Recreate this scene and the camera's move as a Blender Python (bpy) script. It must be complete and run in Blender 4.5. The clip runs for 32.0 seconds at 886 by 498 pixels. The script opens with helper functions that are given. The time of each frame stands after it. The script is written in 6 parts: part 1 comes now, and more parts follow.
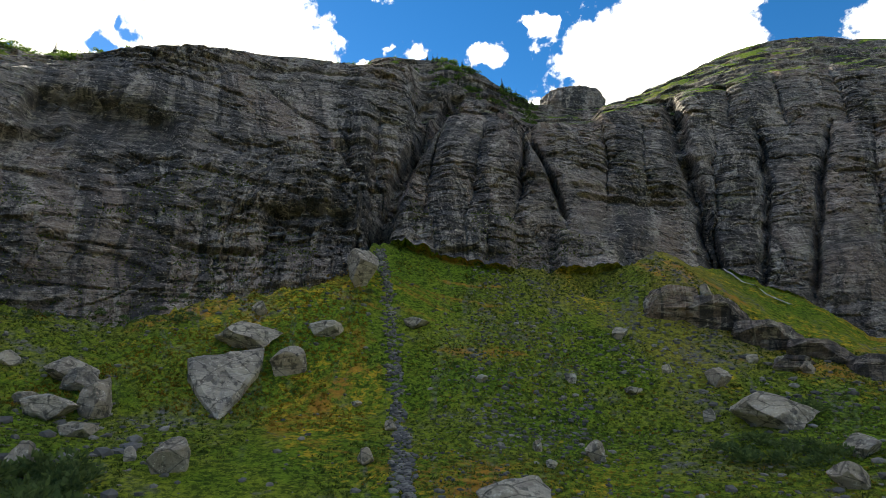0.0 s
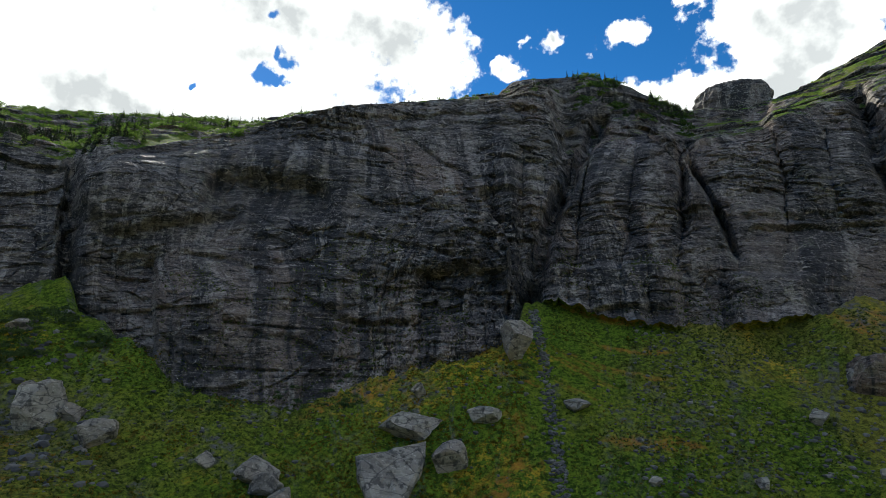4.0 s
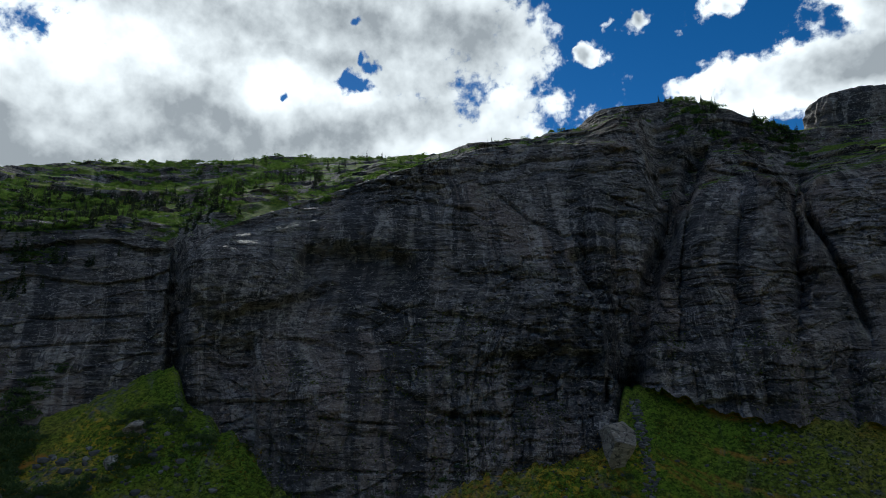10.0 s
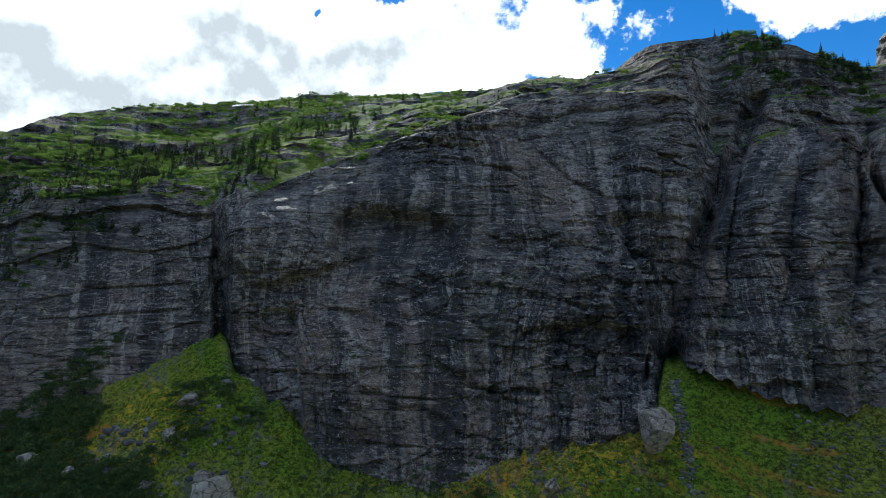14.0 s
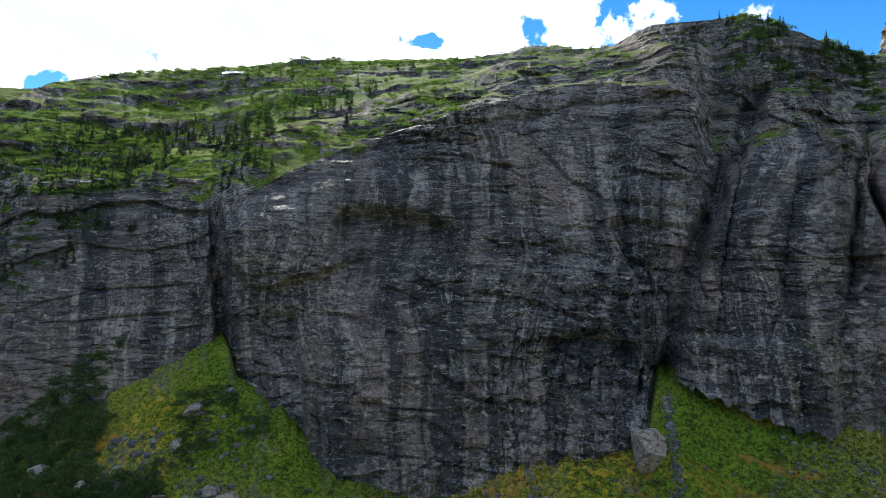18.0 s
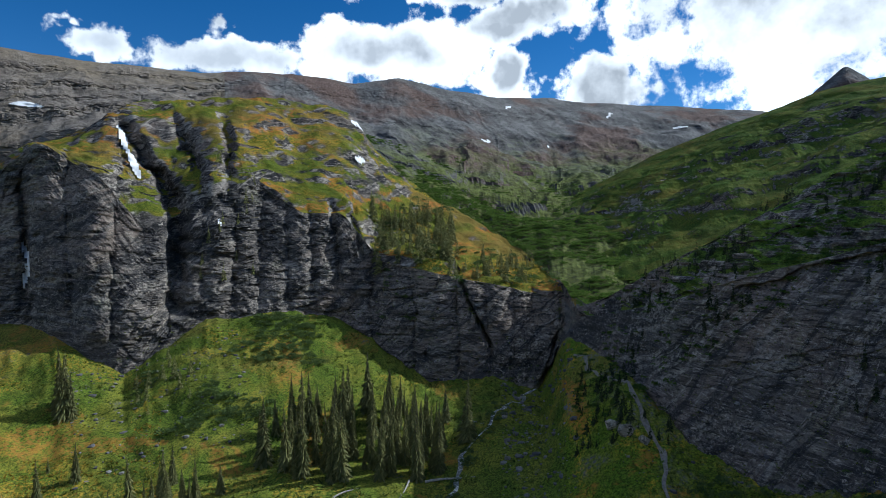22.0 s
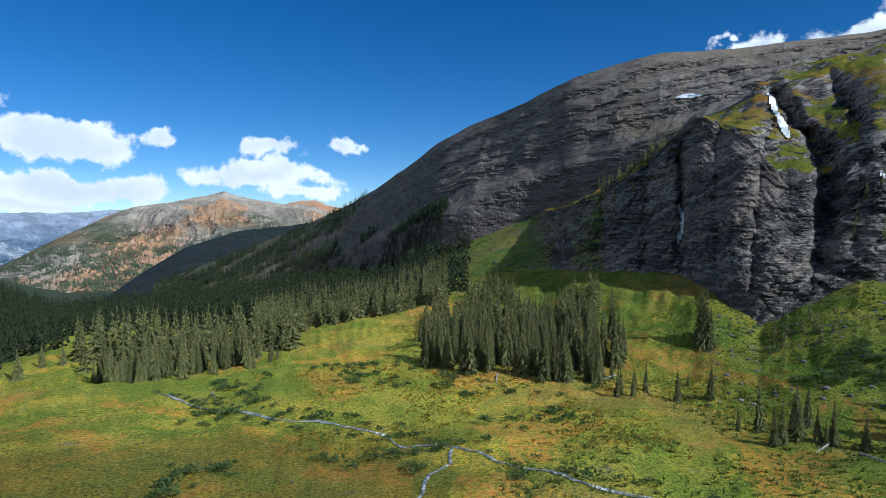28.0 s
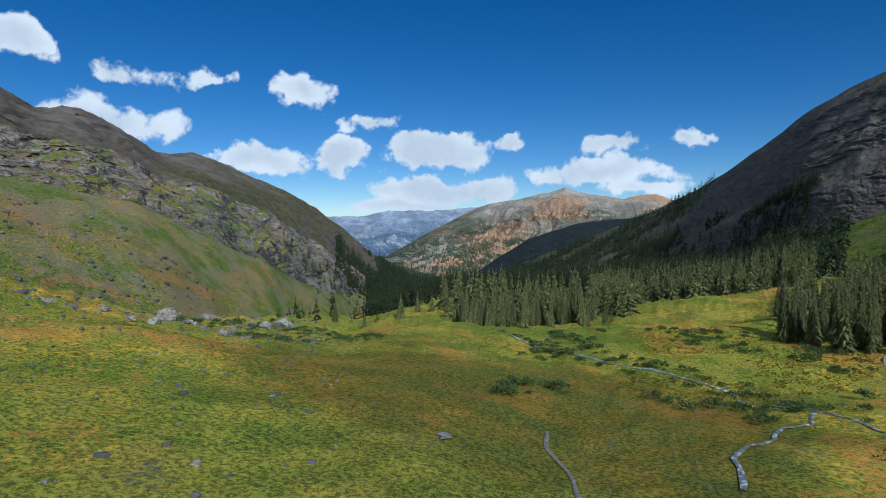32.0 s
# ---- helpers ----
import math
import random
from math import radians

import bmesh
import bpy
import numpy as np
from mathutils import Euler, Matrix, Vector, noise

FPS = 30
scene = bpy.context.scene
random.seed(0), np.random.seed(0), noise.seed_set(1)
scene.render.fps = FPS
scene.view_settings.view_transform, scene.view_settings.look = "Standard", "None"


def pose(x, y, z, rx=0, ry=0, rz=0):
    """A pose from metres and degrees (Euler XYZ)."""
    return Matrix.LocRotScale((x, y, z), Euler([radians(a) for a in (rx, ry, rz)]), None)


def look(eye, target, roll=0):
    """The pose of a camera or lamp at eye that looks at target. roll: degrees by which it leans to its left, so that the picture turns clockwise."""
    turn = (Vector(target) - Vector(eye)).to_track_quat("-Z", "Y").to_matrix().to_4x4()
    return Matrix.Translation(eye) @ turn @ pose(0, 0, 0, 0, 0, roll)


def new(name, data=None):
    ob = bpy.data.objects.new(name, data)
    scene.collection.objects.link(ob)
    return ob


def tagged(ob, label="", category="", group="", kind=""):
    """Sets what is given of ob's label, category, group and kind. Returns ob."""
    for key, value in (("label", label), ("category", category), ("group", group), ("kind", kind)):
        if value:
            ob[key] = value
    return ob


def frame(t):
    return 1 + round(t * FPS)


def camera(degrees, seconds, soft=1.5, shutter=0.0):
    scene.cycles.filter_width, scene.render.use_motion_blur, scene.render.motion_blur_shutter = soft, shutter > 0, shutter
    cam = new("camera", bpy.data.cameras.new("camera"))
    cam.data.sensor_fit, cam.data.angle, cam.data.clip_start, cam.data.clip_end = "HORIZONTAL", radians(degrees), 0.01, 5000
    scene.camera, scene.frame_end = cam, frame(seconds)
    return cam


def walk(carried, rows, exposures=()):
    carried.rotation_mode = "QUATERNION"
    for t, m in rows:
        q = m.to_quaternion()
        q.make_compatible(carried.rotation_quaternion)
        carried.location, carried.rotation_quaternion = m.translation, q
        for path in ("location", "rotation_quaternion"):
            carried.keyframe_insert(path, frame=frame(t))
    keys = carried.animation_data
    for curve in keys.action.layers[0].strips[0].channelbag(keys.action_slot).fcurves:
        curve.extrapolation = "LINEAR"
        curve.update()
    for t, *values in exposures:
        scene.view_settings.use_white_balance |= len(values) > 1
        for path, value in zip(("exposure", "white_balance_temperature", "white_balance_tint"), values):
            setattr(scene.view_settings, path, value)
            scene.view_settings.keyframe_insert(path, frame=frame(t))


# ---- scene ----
cam = camera(73.94, 32.0, soft=0.8)
# seconds, x, y, z, pitch, heading (from +y to the left), lean to the right
ROUTE = [
    (0.0, 0.00, -0.00, 2.00, 13.79, 0.70, -0.09),
    (0.5, -0.01, -0.09, 2.69, 13.74, 0.66, -0.08),
    (1.0, -0.05, -0.10, 3.19, 13.73, 0.70, -0.13),
    (1.5, -0.16, -0.04, 3.89, 13.62, 4.89, -0.04),
    (2.0, -0.19, -0.08, 4.87, 13.59, 5.39, -0.10),
    (2.5, -0.40, -0.08, 5.91, 13.52, 6.77, -0.10),
    (3.0, -0.38, -0.12, 6.93, 13.45, 11.37, -0.05),
    (3.5, -0.28, -0.11, 7.96, 13.37, 14.59, -0.04),
    (5.5, -0.38, -0.15, 11.91, 13.09, 15.97, 0.02),
    (6.0, -0.36, -0.23, 12.85, 13.00, 15.95, 0.03),
    (6.5, -0.31, -0.31, 13.72, 12.96, 15.98, 0.02),
    (7.0, -0.22, -0.32, 14.48, 12.86, 16.04, 0.01),
    (7.5, -0.27, -0.36, 15.23, 12.78, 16.22, 0.05),
    (8.0, -0.34, -0.38, 16.00, 12.78, 16.27, 0.01),
    (8.5, -0.34, -0.38, 16.69, 12.78, 17.29, 0.10),
    (9.0, -0.22, -0.45, 17.21, 12.82, 19.63, 0.09),
    (9.5, -0.19, -0.43, 17.77, 12.80, 22.04, 0.21),
    (10.0, -0.18, -0.44, 18.28, 12.80, 24.14, 0.30),
    (10.5, -0.20, -0.50, 18.80, 12.81, 26.14, 0.32),
    (11.0, -0.24, -0.45, 19.31, 12.86, 27.70, 0.31),
    (11.5, -0.26, -0.45, 19.81, 12.90, 27.82, 0.26),
    (12.0, -0.16, -0.45, 20.41, 9.00, 27.90, 0.17),
    (12.5, -0.08, -0.26, 21.37, 5.27, 28.05, 0.20),
    (13.0, 0.01, -0.20, 22.28, 5.01, 28.13, 0.21),
    (13.5, -0.01, -0.22, 23.19, 4.97, 28.11, 0.17),
    (14.0, -0.06, -0.29, 24.01, 5.02, 28.03, 0.13),
    (14.5, -0.14, -0.40, 24.82, 5.06, 27.90, 0.14),
    (16.5, -0.41, -0.95, 28.25, -0.29, 27.39, -0.03),
    (17.0, -0.46, -1.04, 29.13, -0.40, 27.32, -0.09),
    (17.5, -0.53, -1.13, 30.03, -0.31, 27.24, -0.16),
    (18.0, -0.63, -1.25, 30.87, -0.19, 27.14, -0.25),
    (18.5, -0.79, -1.43, 31.57, -0.01, 27.72, -0.33),
    (19.0, -0.98, -1.57, 32.00, 0.05, 27.82, -0.41),
    (19.5, -1.28, -1.68, 32.20, -0.07, 33.39, -0.29),
    (20.0, -1.18, -1.82, 32.30, -0.18, 48.25, -0.27),
    (20.5, -1.12, -1.77, 32.25, -0.18, 63.57, -0.18),
    (21.0, -1.19, -1.63, 32.13, -0.13, 78.84, -0.10),
    (21.5, -1.36, -1.49, 32.07, -2.15, 94.04, 0.07),
    (22.0, -1.69, -1.34, 32.03, -2.82, 109.34, -0.14),
    (22.5, -2.18, -0.99, 31.85, -2.79, 123.82, 0.03),
    (23.0, -2.72, -0.57, 31.25, -2.69, 129.56, -0.07),
    (23.5, -2.99, -0.40, 30.25, -2.62, 129.71, -0.05),
    (24.0, -3.04, -0.46, 29.07, -2.62, 129.84, -0.04),
    (24.5, -2.93, -0.53, 27.78, -2.58, 131.93, 0.06),
    (26.5, -2.71, -1.03, 22.92, -2.44, 150.97, 0.26),
    (27.0, -2.84, -1.17, 21.77, -2.41, 156.75, 0.15),
    (27.5, -2.93, -1.24, 20.59, -2.41, 162.43, 0.06),
    (28.0, -2.97, -1.40, 19.37, -2.39, 167.01, 0.01),
    (28.5, -2.96, -1.53, 18.17, -2.37, 170.91, -0.03),
    (29.0, -2.98, -1.49, 17.08, -2.38, 174.71, -0.00),
    (29.5, -3.00, -1.43, 16.13, -2.46, 178.73, -0.04),
    (30.0, -3.08, -1.32, 15.16, -2.56, 181.62, -0.08),
    (30.5, -3.10, -1.24, 14.17, -2.64, 184.26, -0.05),
    (31.0, -3.12, -1.22, 13.13, -2.66, 188.36, 0.01),
    (31.5, -3.18, -1.15, 12.06, -2.66, 194.30, 0.04),
    (32.0, -3.33, -1.18, 11.00, -2.68, 199.09, 0.06),
]
EXPOSURES = [(0.0, 1.15, 7500, 4), (1.0, 1.1, 7400, 4), (3.0, 0.85, 7000, 4), (3.5, 0.7, 6800, 4), (5.5, 0.2, 6400, 3), (6.0, 0.15, 6300, 3), (9.0, -0.4, 6000, 3), (11.5, -0.45, 6000, 3), (12.0, -0.65, 6000, 3), (12.5, 0.15, 6000, 3), (13.0, 0.45, 6000, 3), (14.5, 0.65, 6000, 3), (16.5, 1.05, 6500, 5), (19.0, 1.05, 6500, 5), (20.0, 1.0, 6100, 5), (21.0, 0.2, 5800, 5), (22.0, -0.12, 5600, 5), (23.0, 0.13, 5450, 5), (26.5, 0.1, 5450, 5), (28.0, -0.15, 5400, 5), (29.5, -0.38, 5350, 5), (32.0, -0.55, 5300, 4)]


def rig(x, y, z, pitch, heading, lean):
    return pose(x, y, z, 90 + pitch, 0, heading) @ pose(0, 0, 0, 0, 0, -lean)


walk(cam, [(row[0], rig(*row[1:])) for row in ROUTE], EXPOSURES)

# ---- light: afternoon sun behind the head wall, broken cumulus ----
SUN_HEADING, SUN_HEIGHT = 40.0, 35.5


def towards(heading, height):
    a, e = radians(heading), radians(height)
    return Vector((-math.sin(a) * math.cos(e), math.cos(a) * math.cos(e), math.sin(e)))


sun = new("sun", bpy.data.lights.new("sun", "SUN"))
sun.data.energy, sun.data.angle, sun.data.color = 5.0, radians(0.6), (1.0, 0.96, 0.89)
sun.matrix_world = look((0, 0, 300), Vector((0, 0, 300)) - towards(SUN_HEADING, SUN_HEIGHT))

# clouds as ovals of the sky: heading, height, half-width and half-height in degrees, weight
BANKS = [(40.6, 30.6, 23.5, 5.8, 1.0), (-19.9, 30.0, 10.8, 5.2, 1), (-27.3, 33.9, 12.2, 2.5, 1), (-41.9, 28.4, 7.1, 3.1, 1), (6.1, 33.0, 2.6, 1.1, 0.8), (-5.2, 32.2, 2.8, 1.3, 0.6), (-9.7, 34.5, 2.3, 1.8, 0.5), (42.8, 32.5, 34.2, 10.5, 1.0), (8.6, 30.2, 1.7, 1.4, 1), (4.3, 32.5, 2.4, 1.4, 1), (-13.6, 24.9, 12.8, 3.7, 1), (-19.1, 28.3, 6.4, 4.6, 1), (45.8, 22.8, 39.0, 9.2, 1.0), (66.9, 18.2, 28.2, 9.5, 1.0)]
HOLES = [(34.1, 28.6, 3.4, 1.5, 1.0), (32.0, 30.2, 1.6, 1.3, 0.9), (40.5, 26.6, 0.9, 0.7, 1.0), (33.6, 33.3, 3.2, 1.6, 0.7), (28.9, 19.2, 3.2, 1.2, 1.0), (3.6, 20.7, 2.4, 1.3, 1.0), (61.2, 12.7, 2.2, 1.3, 0.9), (87.6, 22.3, 2.5, 1.1, 0.7), (6.9, 34.2, 4.9, 1.6, 1.0)]
HEAPS = [(116.1, 15.4, 5.8, 3.0, 1), (104.5, 17.5, 7.0, 1.8, 1), (104.9, 21.4, 13.3, 2.3, 1), (103.5, 13.4, 2.7, 2.4, 1), (94.0, 12.0, 4.8, 2.7, 1), (112.7, 15.3, 7.7, 3.3, 1), (103.6, 18.2, 7.5, 1.7, 1), (103.9, 14.2, 2.4, 2.3, 1), (94.0, 12.6, 4.1, 2.3, 1), (127.6, 14.2, 9.9, 1.7, 1), (139.9, 14.3, 3.5, 1.6, 1), (129.3, 17.0, 2.5, 2.1, 0.5), (200.1, 7.2, 6.2, 2.1, 0.75), (194.2, 8.0, 2.2, 1.0, 0.7), (183.7, 4.6, 7.5, 1.8, 0.85), (182.7, 6.9, 4.4, 1.5, 0.8), (198.4, 3.2, 8.5, 2.1, 0.8)]
FLEET = [(175.3, 7.9, 2.5, 1.3, 0.82), (142.0, 15.7, 1.2, 0.8, 0.49), (235.4, 14.0, 2.7, 2.2, 0.82), (227.3, 12.3, 5.9, 1.7, 0.82), (220.6, 12.6, 2.0, 1.3, 0.66), (230.4, 8.3, 8.5, 3.3, 0.82), (213.0, 12.0, 4.9, 1.7, 0.82), (205.8, 9.4, 2.5, 1.1, 0.82), (199.5, 6.9, 5.4, 1.6, 0.82), (194.4, 7.9, 2.0, 1.0, 0.82), (216.4, 5.6, 5.3, 1.6, 0.82), (208.5, 6.2, 4.6, 2.0, 0.82), (200.0, 3.5, 8.6, 1.5, 0.82), (201.9, 1.7, 10.8, 1.1, 0.82), (181.0, 3.0, 4.8, 1.1, 0.82)]
# broken cumulus goes on all round and overhead
ROUND = [(20, 62, 40, 14, 0.9), (150, 48, 22, 9, 0.9), (215, 40, 20, 8, 0.9), (270, 30, 24, 9, 1), (300, 55, 25, 12, 1), (90, 45, 20, 9, 0.9), (190, 66, 30, 10, 0.9), (250, 62, 25, 9, 0.9), (262, 14, 14, 4, 1), (305, 22, 16, 6, 1)]
world = bpy.data.worlds.new("sky")
scene.world = world
world.use_nodes = True
wn, wl = world.node_tree.nodes, world.node_tree.links
wn.clear()


def wnode(kind, **sockets):
    n = wn.new(kind)
    for key, value in sockets.items():
        k = int(key[1:])
        if isinstance(value, bpy.types.NodeSocket):
            wl.new(value, n.inputs[k])
        else:
            n.inputs[k].default_value = value
    return n


def wmath(op, a, b=0.0, clamp=False):
    n = wnode("ShaderNodeMath", i0=a, i1=b)
    n.operation, n.use_clamp = op, clamp
    return n.outputs[0]


def wvec(op, a, b):
    n = wnode("ShaderNodeVectorMath", i0=a, i1=b)
    n.operation = op
    return n.outputs["Value"] if op == "DOT_PRODUCT" else n.outputs[0]


sky = wn.new("ShaderNodeTexSky")
sky.sky_type, sky.sun_disc = "NISHITA", False
sky.sun_elevation, sky.sun_rotation = radians(SUN_HEIGHT), radians(-SUN_HEADING)
sky.altitude, sky.air_density, sky.dust_density, sky.ozone_density = 3500, 1.0, 0.3, 1.6
way = wn.new("ShaderNodeTexCoord").outputs["Generated"]
parts = wnode("ShaderNodeSeparateXYZ", i0=way)
def wnoise(vector, scale, detail, rough, shift):
    n = wnode("ShaderNodeTexNoise", i0=wvec("ADD", vector, shift))
    n.inputs["Scale"].default_value, n.inputs["Detail"].default_value, n.inputs["Roughness"].default_value = scale, detail, rough
    return n.outputs[0]


east = wmath("MULTIPLY", wmath("ARCTAN2", wmath("MULTIPLY", parts.outputs[0], -1.0), parts.outputs[1]), 57.2958)
east = wmath("ADD", east, wmath("MULTIPLY", wmath("LESS_THAN", east, -62.0), 360.0))
high = wmath("MULTIPLY", wmath("ARCSINE", parts.outputs[2]), 57.2958)


east = wmath("ADD", east, wmath("MULTIPLY", wmath("SUBTRACT", wnoise(way, 7.0, 4.0, 0.6, (1.0, 8.0, 0.0)), 0.5), 11.0))
high = wmath("ADD", high, wmath("MULTIPLY", wmath("SUBTRACT", wnoise(way, 9.0, 4.0, 0.6, (7.0, 1.0, 4.0)), 0.5), 4.5))


def ovals(rows):
    """How deep a direction lies inside the nearest oval: 1 in its middle, 0 on its rim, below 0 outside."""
    best = None
    for heading, height, wide, tall, weight in rows:
        u = wmath("MULTIPLY", wmath("SUBTRACT", east, heading), 1.0 / wide)
        v = wmath("MULTIPLY", wmath("SUBTRACT", high, height), 1.0 / tall)
        d = wmath("SUBTRACT", weight, wmath("SQRT", wmath("ADD", wmath("MULTIPLY", u, u), wmath("MULTIPLY", v, v))))
        d = wmath("MULTIPLY", d, min(1.0, tall / 3.0 + 0.25))
        best = d if best is None else wmath("MAXIMUM", best, d)
    return best


puffs = wmath("ADD", wmath("MULTIPLY", wnoise(way, 11.0, 9.0, 0.62, (3.1, 1.7, 0.4)), 0.9), wmath("MULTIPLY", wnoise(way, 34.0, 6.0, 0.6, (0.0, 2.0, 0.0)), 0.35))
cover = ovals(BANKS + HEAPS + FLEET + ROUND)
gaps = wmath("MAXIMUM", wmath("ADD", ovals(HOLES), 0.05), 0.0)
body = wmath("ADD", wmath("SUBTRACT", wmath("MULTIPLY", cover, 1.9), wmath("MULTIPLY", gaps, 2.6)), wmath("MULTIPLY", wmath("SUBTRACT", puffs, 0.64), 3.7))
mask = wn.new("ShaderNodeMapRange")
mask.interpolation_type = "SMOOTHSTEP"
wl.new(body, mask.inputs[0])
mask.inputs[1].default_value, mask.inputs[2].default_value = -0.1, 0.4
depth = wn.new("ShaderNodeMapRange")
depth.interpolation_type = "SMOOTHSTEP"
wl.new(wmath("ADD", wmath("MULTIPLY", wmath("MINIMUM", wmath("MAXIMUM", cover, 0.0), 0.9), 0.5), wnoise(way, 2.8, 3.0, 0.5, (5.0, 0.0, 2.0))), depth.inputs[0])
depth.inputs[1].default_value, depth.inputs[2].default_value = 0.5, 0.88
# puffs are brighter on top than below
over = wnoise(wvec("ADD", way, (0.0, 0.0, 0.03)), 11.0, 5.0, 0.55, (3.1, 1.7, 0.4))
under = wnoise(way, 11.0, 5.0, 0.55, (3.1, 1.7, 0.4))
shade = wmath("ADD", depth.outputs[0], wmath("MULTIPLY", wmath("SUBTRACT", over, under), 1.5), True)
tone = wn.new("ShaderNodeMix")
tone.data_type = "RGBA"
wl.new(shade, tone.inputs["Factor"])
# clouds towards the sun have bright rims and dark cores, those opposite are lit evenly
sunward = wn.new("ShaderNodeMapRange")
wl.new(wvec("DOT_PRODUCT", way, towards(SUN_HEADING, SUN_HEIGHT)[:]), sunward.inputs[0])
for k, v in enumerate((-0.2, 0.7, 0.0, 1.0)):
    sunward.inputs[1 + k].default_value = v
for slot, away, near in (("A", (11.0, 11.0, 11.0, 1), (16.5, 16.5, 16.5, 1)), ("B", (8.2, 8.5, 9.0, 1), (4.6, 4.8, 5.1, 1))):
    both = wn.new("ShaderNodeMix")
    both.data_type = "RGBA"
    wl.new(sunward.outputs[0], both.inputs["Factor"])
    both.inputs["A"].default_value, both.inputs["B"].default_value = away, near
    wl.new(both.outputs["Result"], tone.inputs[slot])
air = wn.new("ShaderNodeMix")
air.data_type = "RGBA"
wl.new(mask.outputs[0], air.inputs["Factor"])
deep = wn.new("ShaderNodeHueSaturation")
deep.inputs["Hue"].default_value = 0.503
deep.inputs["Saturation"].default_value, deep.inputs["Value"].default_value = 1.36, 1.0
wl.new(sky.outputs[0], deep.inputs["Color"])
wl.new(deep.outputs[0], air.inputs["A"])
wl.new(tone.outputs["Result"], air.inputs["B"])
back = wn.new("ShaderNodeBackground")
wl.new(air.outputs["Result"], back.inputs[0])
back.inputs[1].default_value = 0.105
wl.new(back.outputs[0], wn.new("ShaderNodeOutputWorld").inputs[0])

# ---- materials ----
class Shade:
    """A node material under construction."""

    def __init__(self, name, rough=0.9, spec=0.2):
        self.mat = bpy.data.materials.new(name)
        self.mat.use_nodes = True
        self.n, self.l = self.mat.node_tree.nodes, self.mat.node_tree.links
        self.bsdf = self.n["Principled BSDF"]
        self.bsdf.inputs["Roughness"].default_value = rough
        self.bsdf.inputs["Specular IOR Level"].default_value = spec
        self.pos = self.n.new("ShaderNodeNewGeometry").outputs["Position"]
        self.nor = self.n.new("ShaderNodeNewGeometry").outputs["Normal"]

    def put(self, socket, value):
        if isinstance(value, bpy.types.NodeSocket):
            self.l.new(value, socket)
        else:
            socket.default_value = (*value, 1) if isinstance(value, tuple) and len(value) == 3 and socket.type == "RGBA" else value

    def stretch(self, scale, vector=None):
        m = self.n.new("ShaderNodeMapping")
        self.l.new(vector or self.pos, m.inputs[0])
        m.inputs["Scale"].default_value = scale
        return m.outputs[0]

    def noise(self, scale, detail=5.0, rough=0.55, vector=None, warp=0.0):
        t = self.n.new("ShaderNodeTexNoise")
        self.l.new(vector or self.pos, t.inputs["Vector"])
        for key, v in (("Scale", scale), ("Detail", detail), ("Roughness", rough), ("Distortion", warp)):
            t.inputs[key].default_value = v
        return t.outputs[0]

    def cells(self, scale, vector=None, feature="F1"):
        t = self.n.new("ShaderNodeTexVoronoi")
        t.feature = feature
        self.l.new(vector or self.pos, t.inputs["Vector"])
        t.inputs["Scale"].default_value = scale
        return t.outputs[0], t.outputs[1] if feature == "F1" else None

    def ramp(self, value, lo, hi, a=0.0, b=1.0, smooth=True):
        m = self.n.new("ShaderNodeMapRange")
        m.interpolation_type = "SMOOTHSTEP" if smooth else "LINEAR"
        self.put(m.inputs[0], value)
        for k, v in enumerate((lo, hi, a, b)):
            m.inputs[1 + k].default_value = v
        return m.outputs[0]

    def math(self, op, a, b=0.0, clamp=False):
        m = self.n.new("ShaderNodeMath")
        m.operation, m.use_clamp = op, clamp
        self.put(m.inputs[0], a), self.put(m.inputs[1], b)
        return m.outputs[0]

    def mix(self, f, a, b, blend="MIX"):
        m = self.n.new("ShaderNodeMix")
        m.data_type, m.blend_type = "RGBA", blend
        self.put(m.inputs["Factor"], f), self.put(m.inputs["A"], a), self.put(m.inputs["B"], b)
        return m.outputs["Result"]

    def up(self):
        s = self.n.new("ShaderNodeSeparateXYZ")
        self.l.new(self.nor, s.inputs[0])
        return s.outputs[2]

    def height(self):
        s = self.n.new("ShaderNodeSeparateXYZ")
        self.l.new(self.pos, s.inputs[0])
        return s.outputs[2]

    def face(self, scale):
        """Across the face, and up it: the heading round the flight as metres, and the height."""
        p = self.n.new("ShaderNodeSeparateXYZ")
        self.l.new(self.pos, p.inputs[0])
        c = self.n.new("ShaderNodeCombineXYZ")
        sway = self.math("MULTIPLY", self.noise(0.045, 3, 0.5), 9.0)
        turn = self.math("ARCTAN2", p.outputs[0], p.outputs[1])
        # on the long wall the water runs aslant
        slant = self.math("MULTIPLY", p.outputs[2], self.ramp(turn, -1.5, -0.9, -0.6, 0.0))
        self.l.new(self.math("ADD", self.math("ADD", self.math("MULTIPLY", turn, 65.0), slant), sway), c.inputs[0])
        self.l.new(p.outputs[2], c.inputs[2])
        return self.stretch(scale, c.outputs[0])

    def chance(self):
        return self.n.new("ShaderNodeObjectInfo").outputs["Random"]

    def island(self):
        return self.n.new("ShaderNodeNewGeometry").outputs["Random Per Island"]

    def done(self, colour, bump=None, strength=0.5, distance=0.1):
        self.put(self.bsdf.inputs["Base Color"], colour)
        if bump is not None:
            b = self.n.new("ShaderNodeBump")
            b.inputs["Strength"].default_value, b.inputs["Distance"].default_value = strength, distance
            self.l.new(bump, b.inputs["Height"])
            self.l.new(b.outputs[0], self.bsdf.inputs["Normal"])
        return self.mat


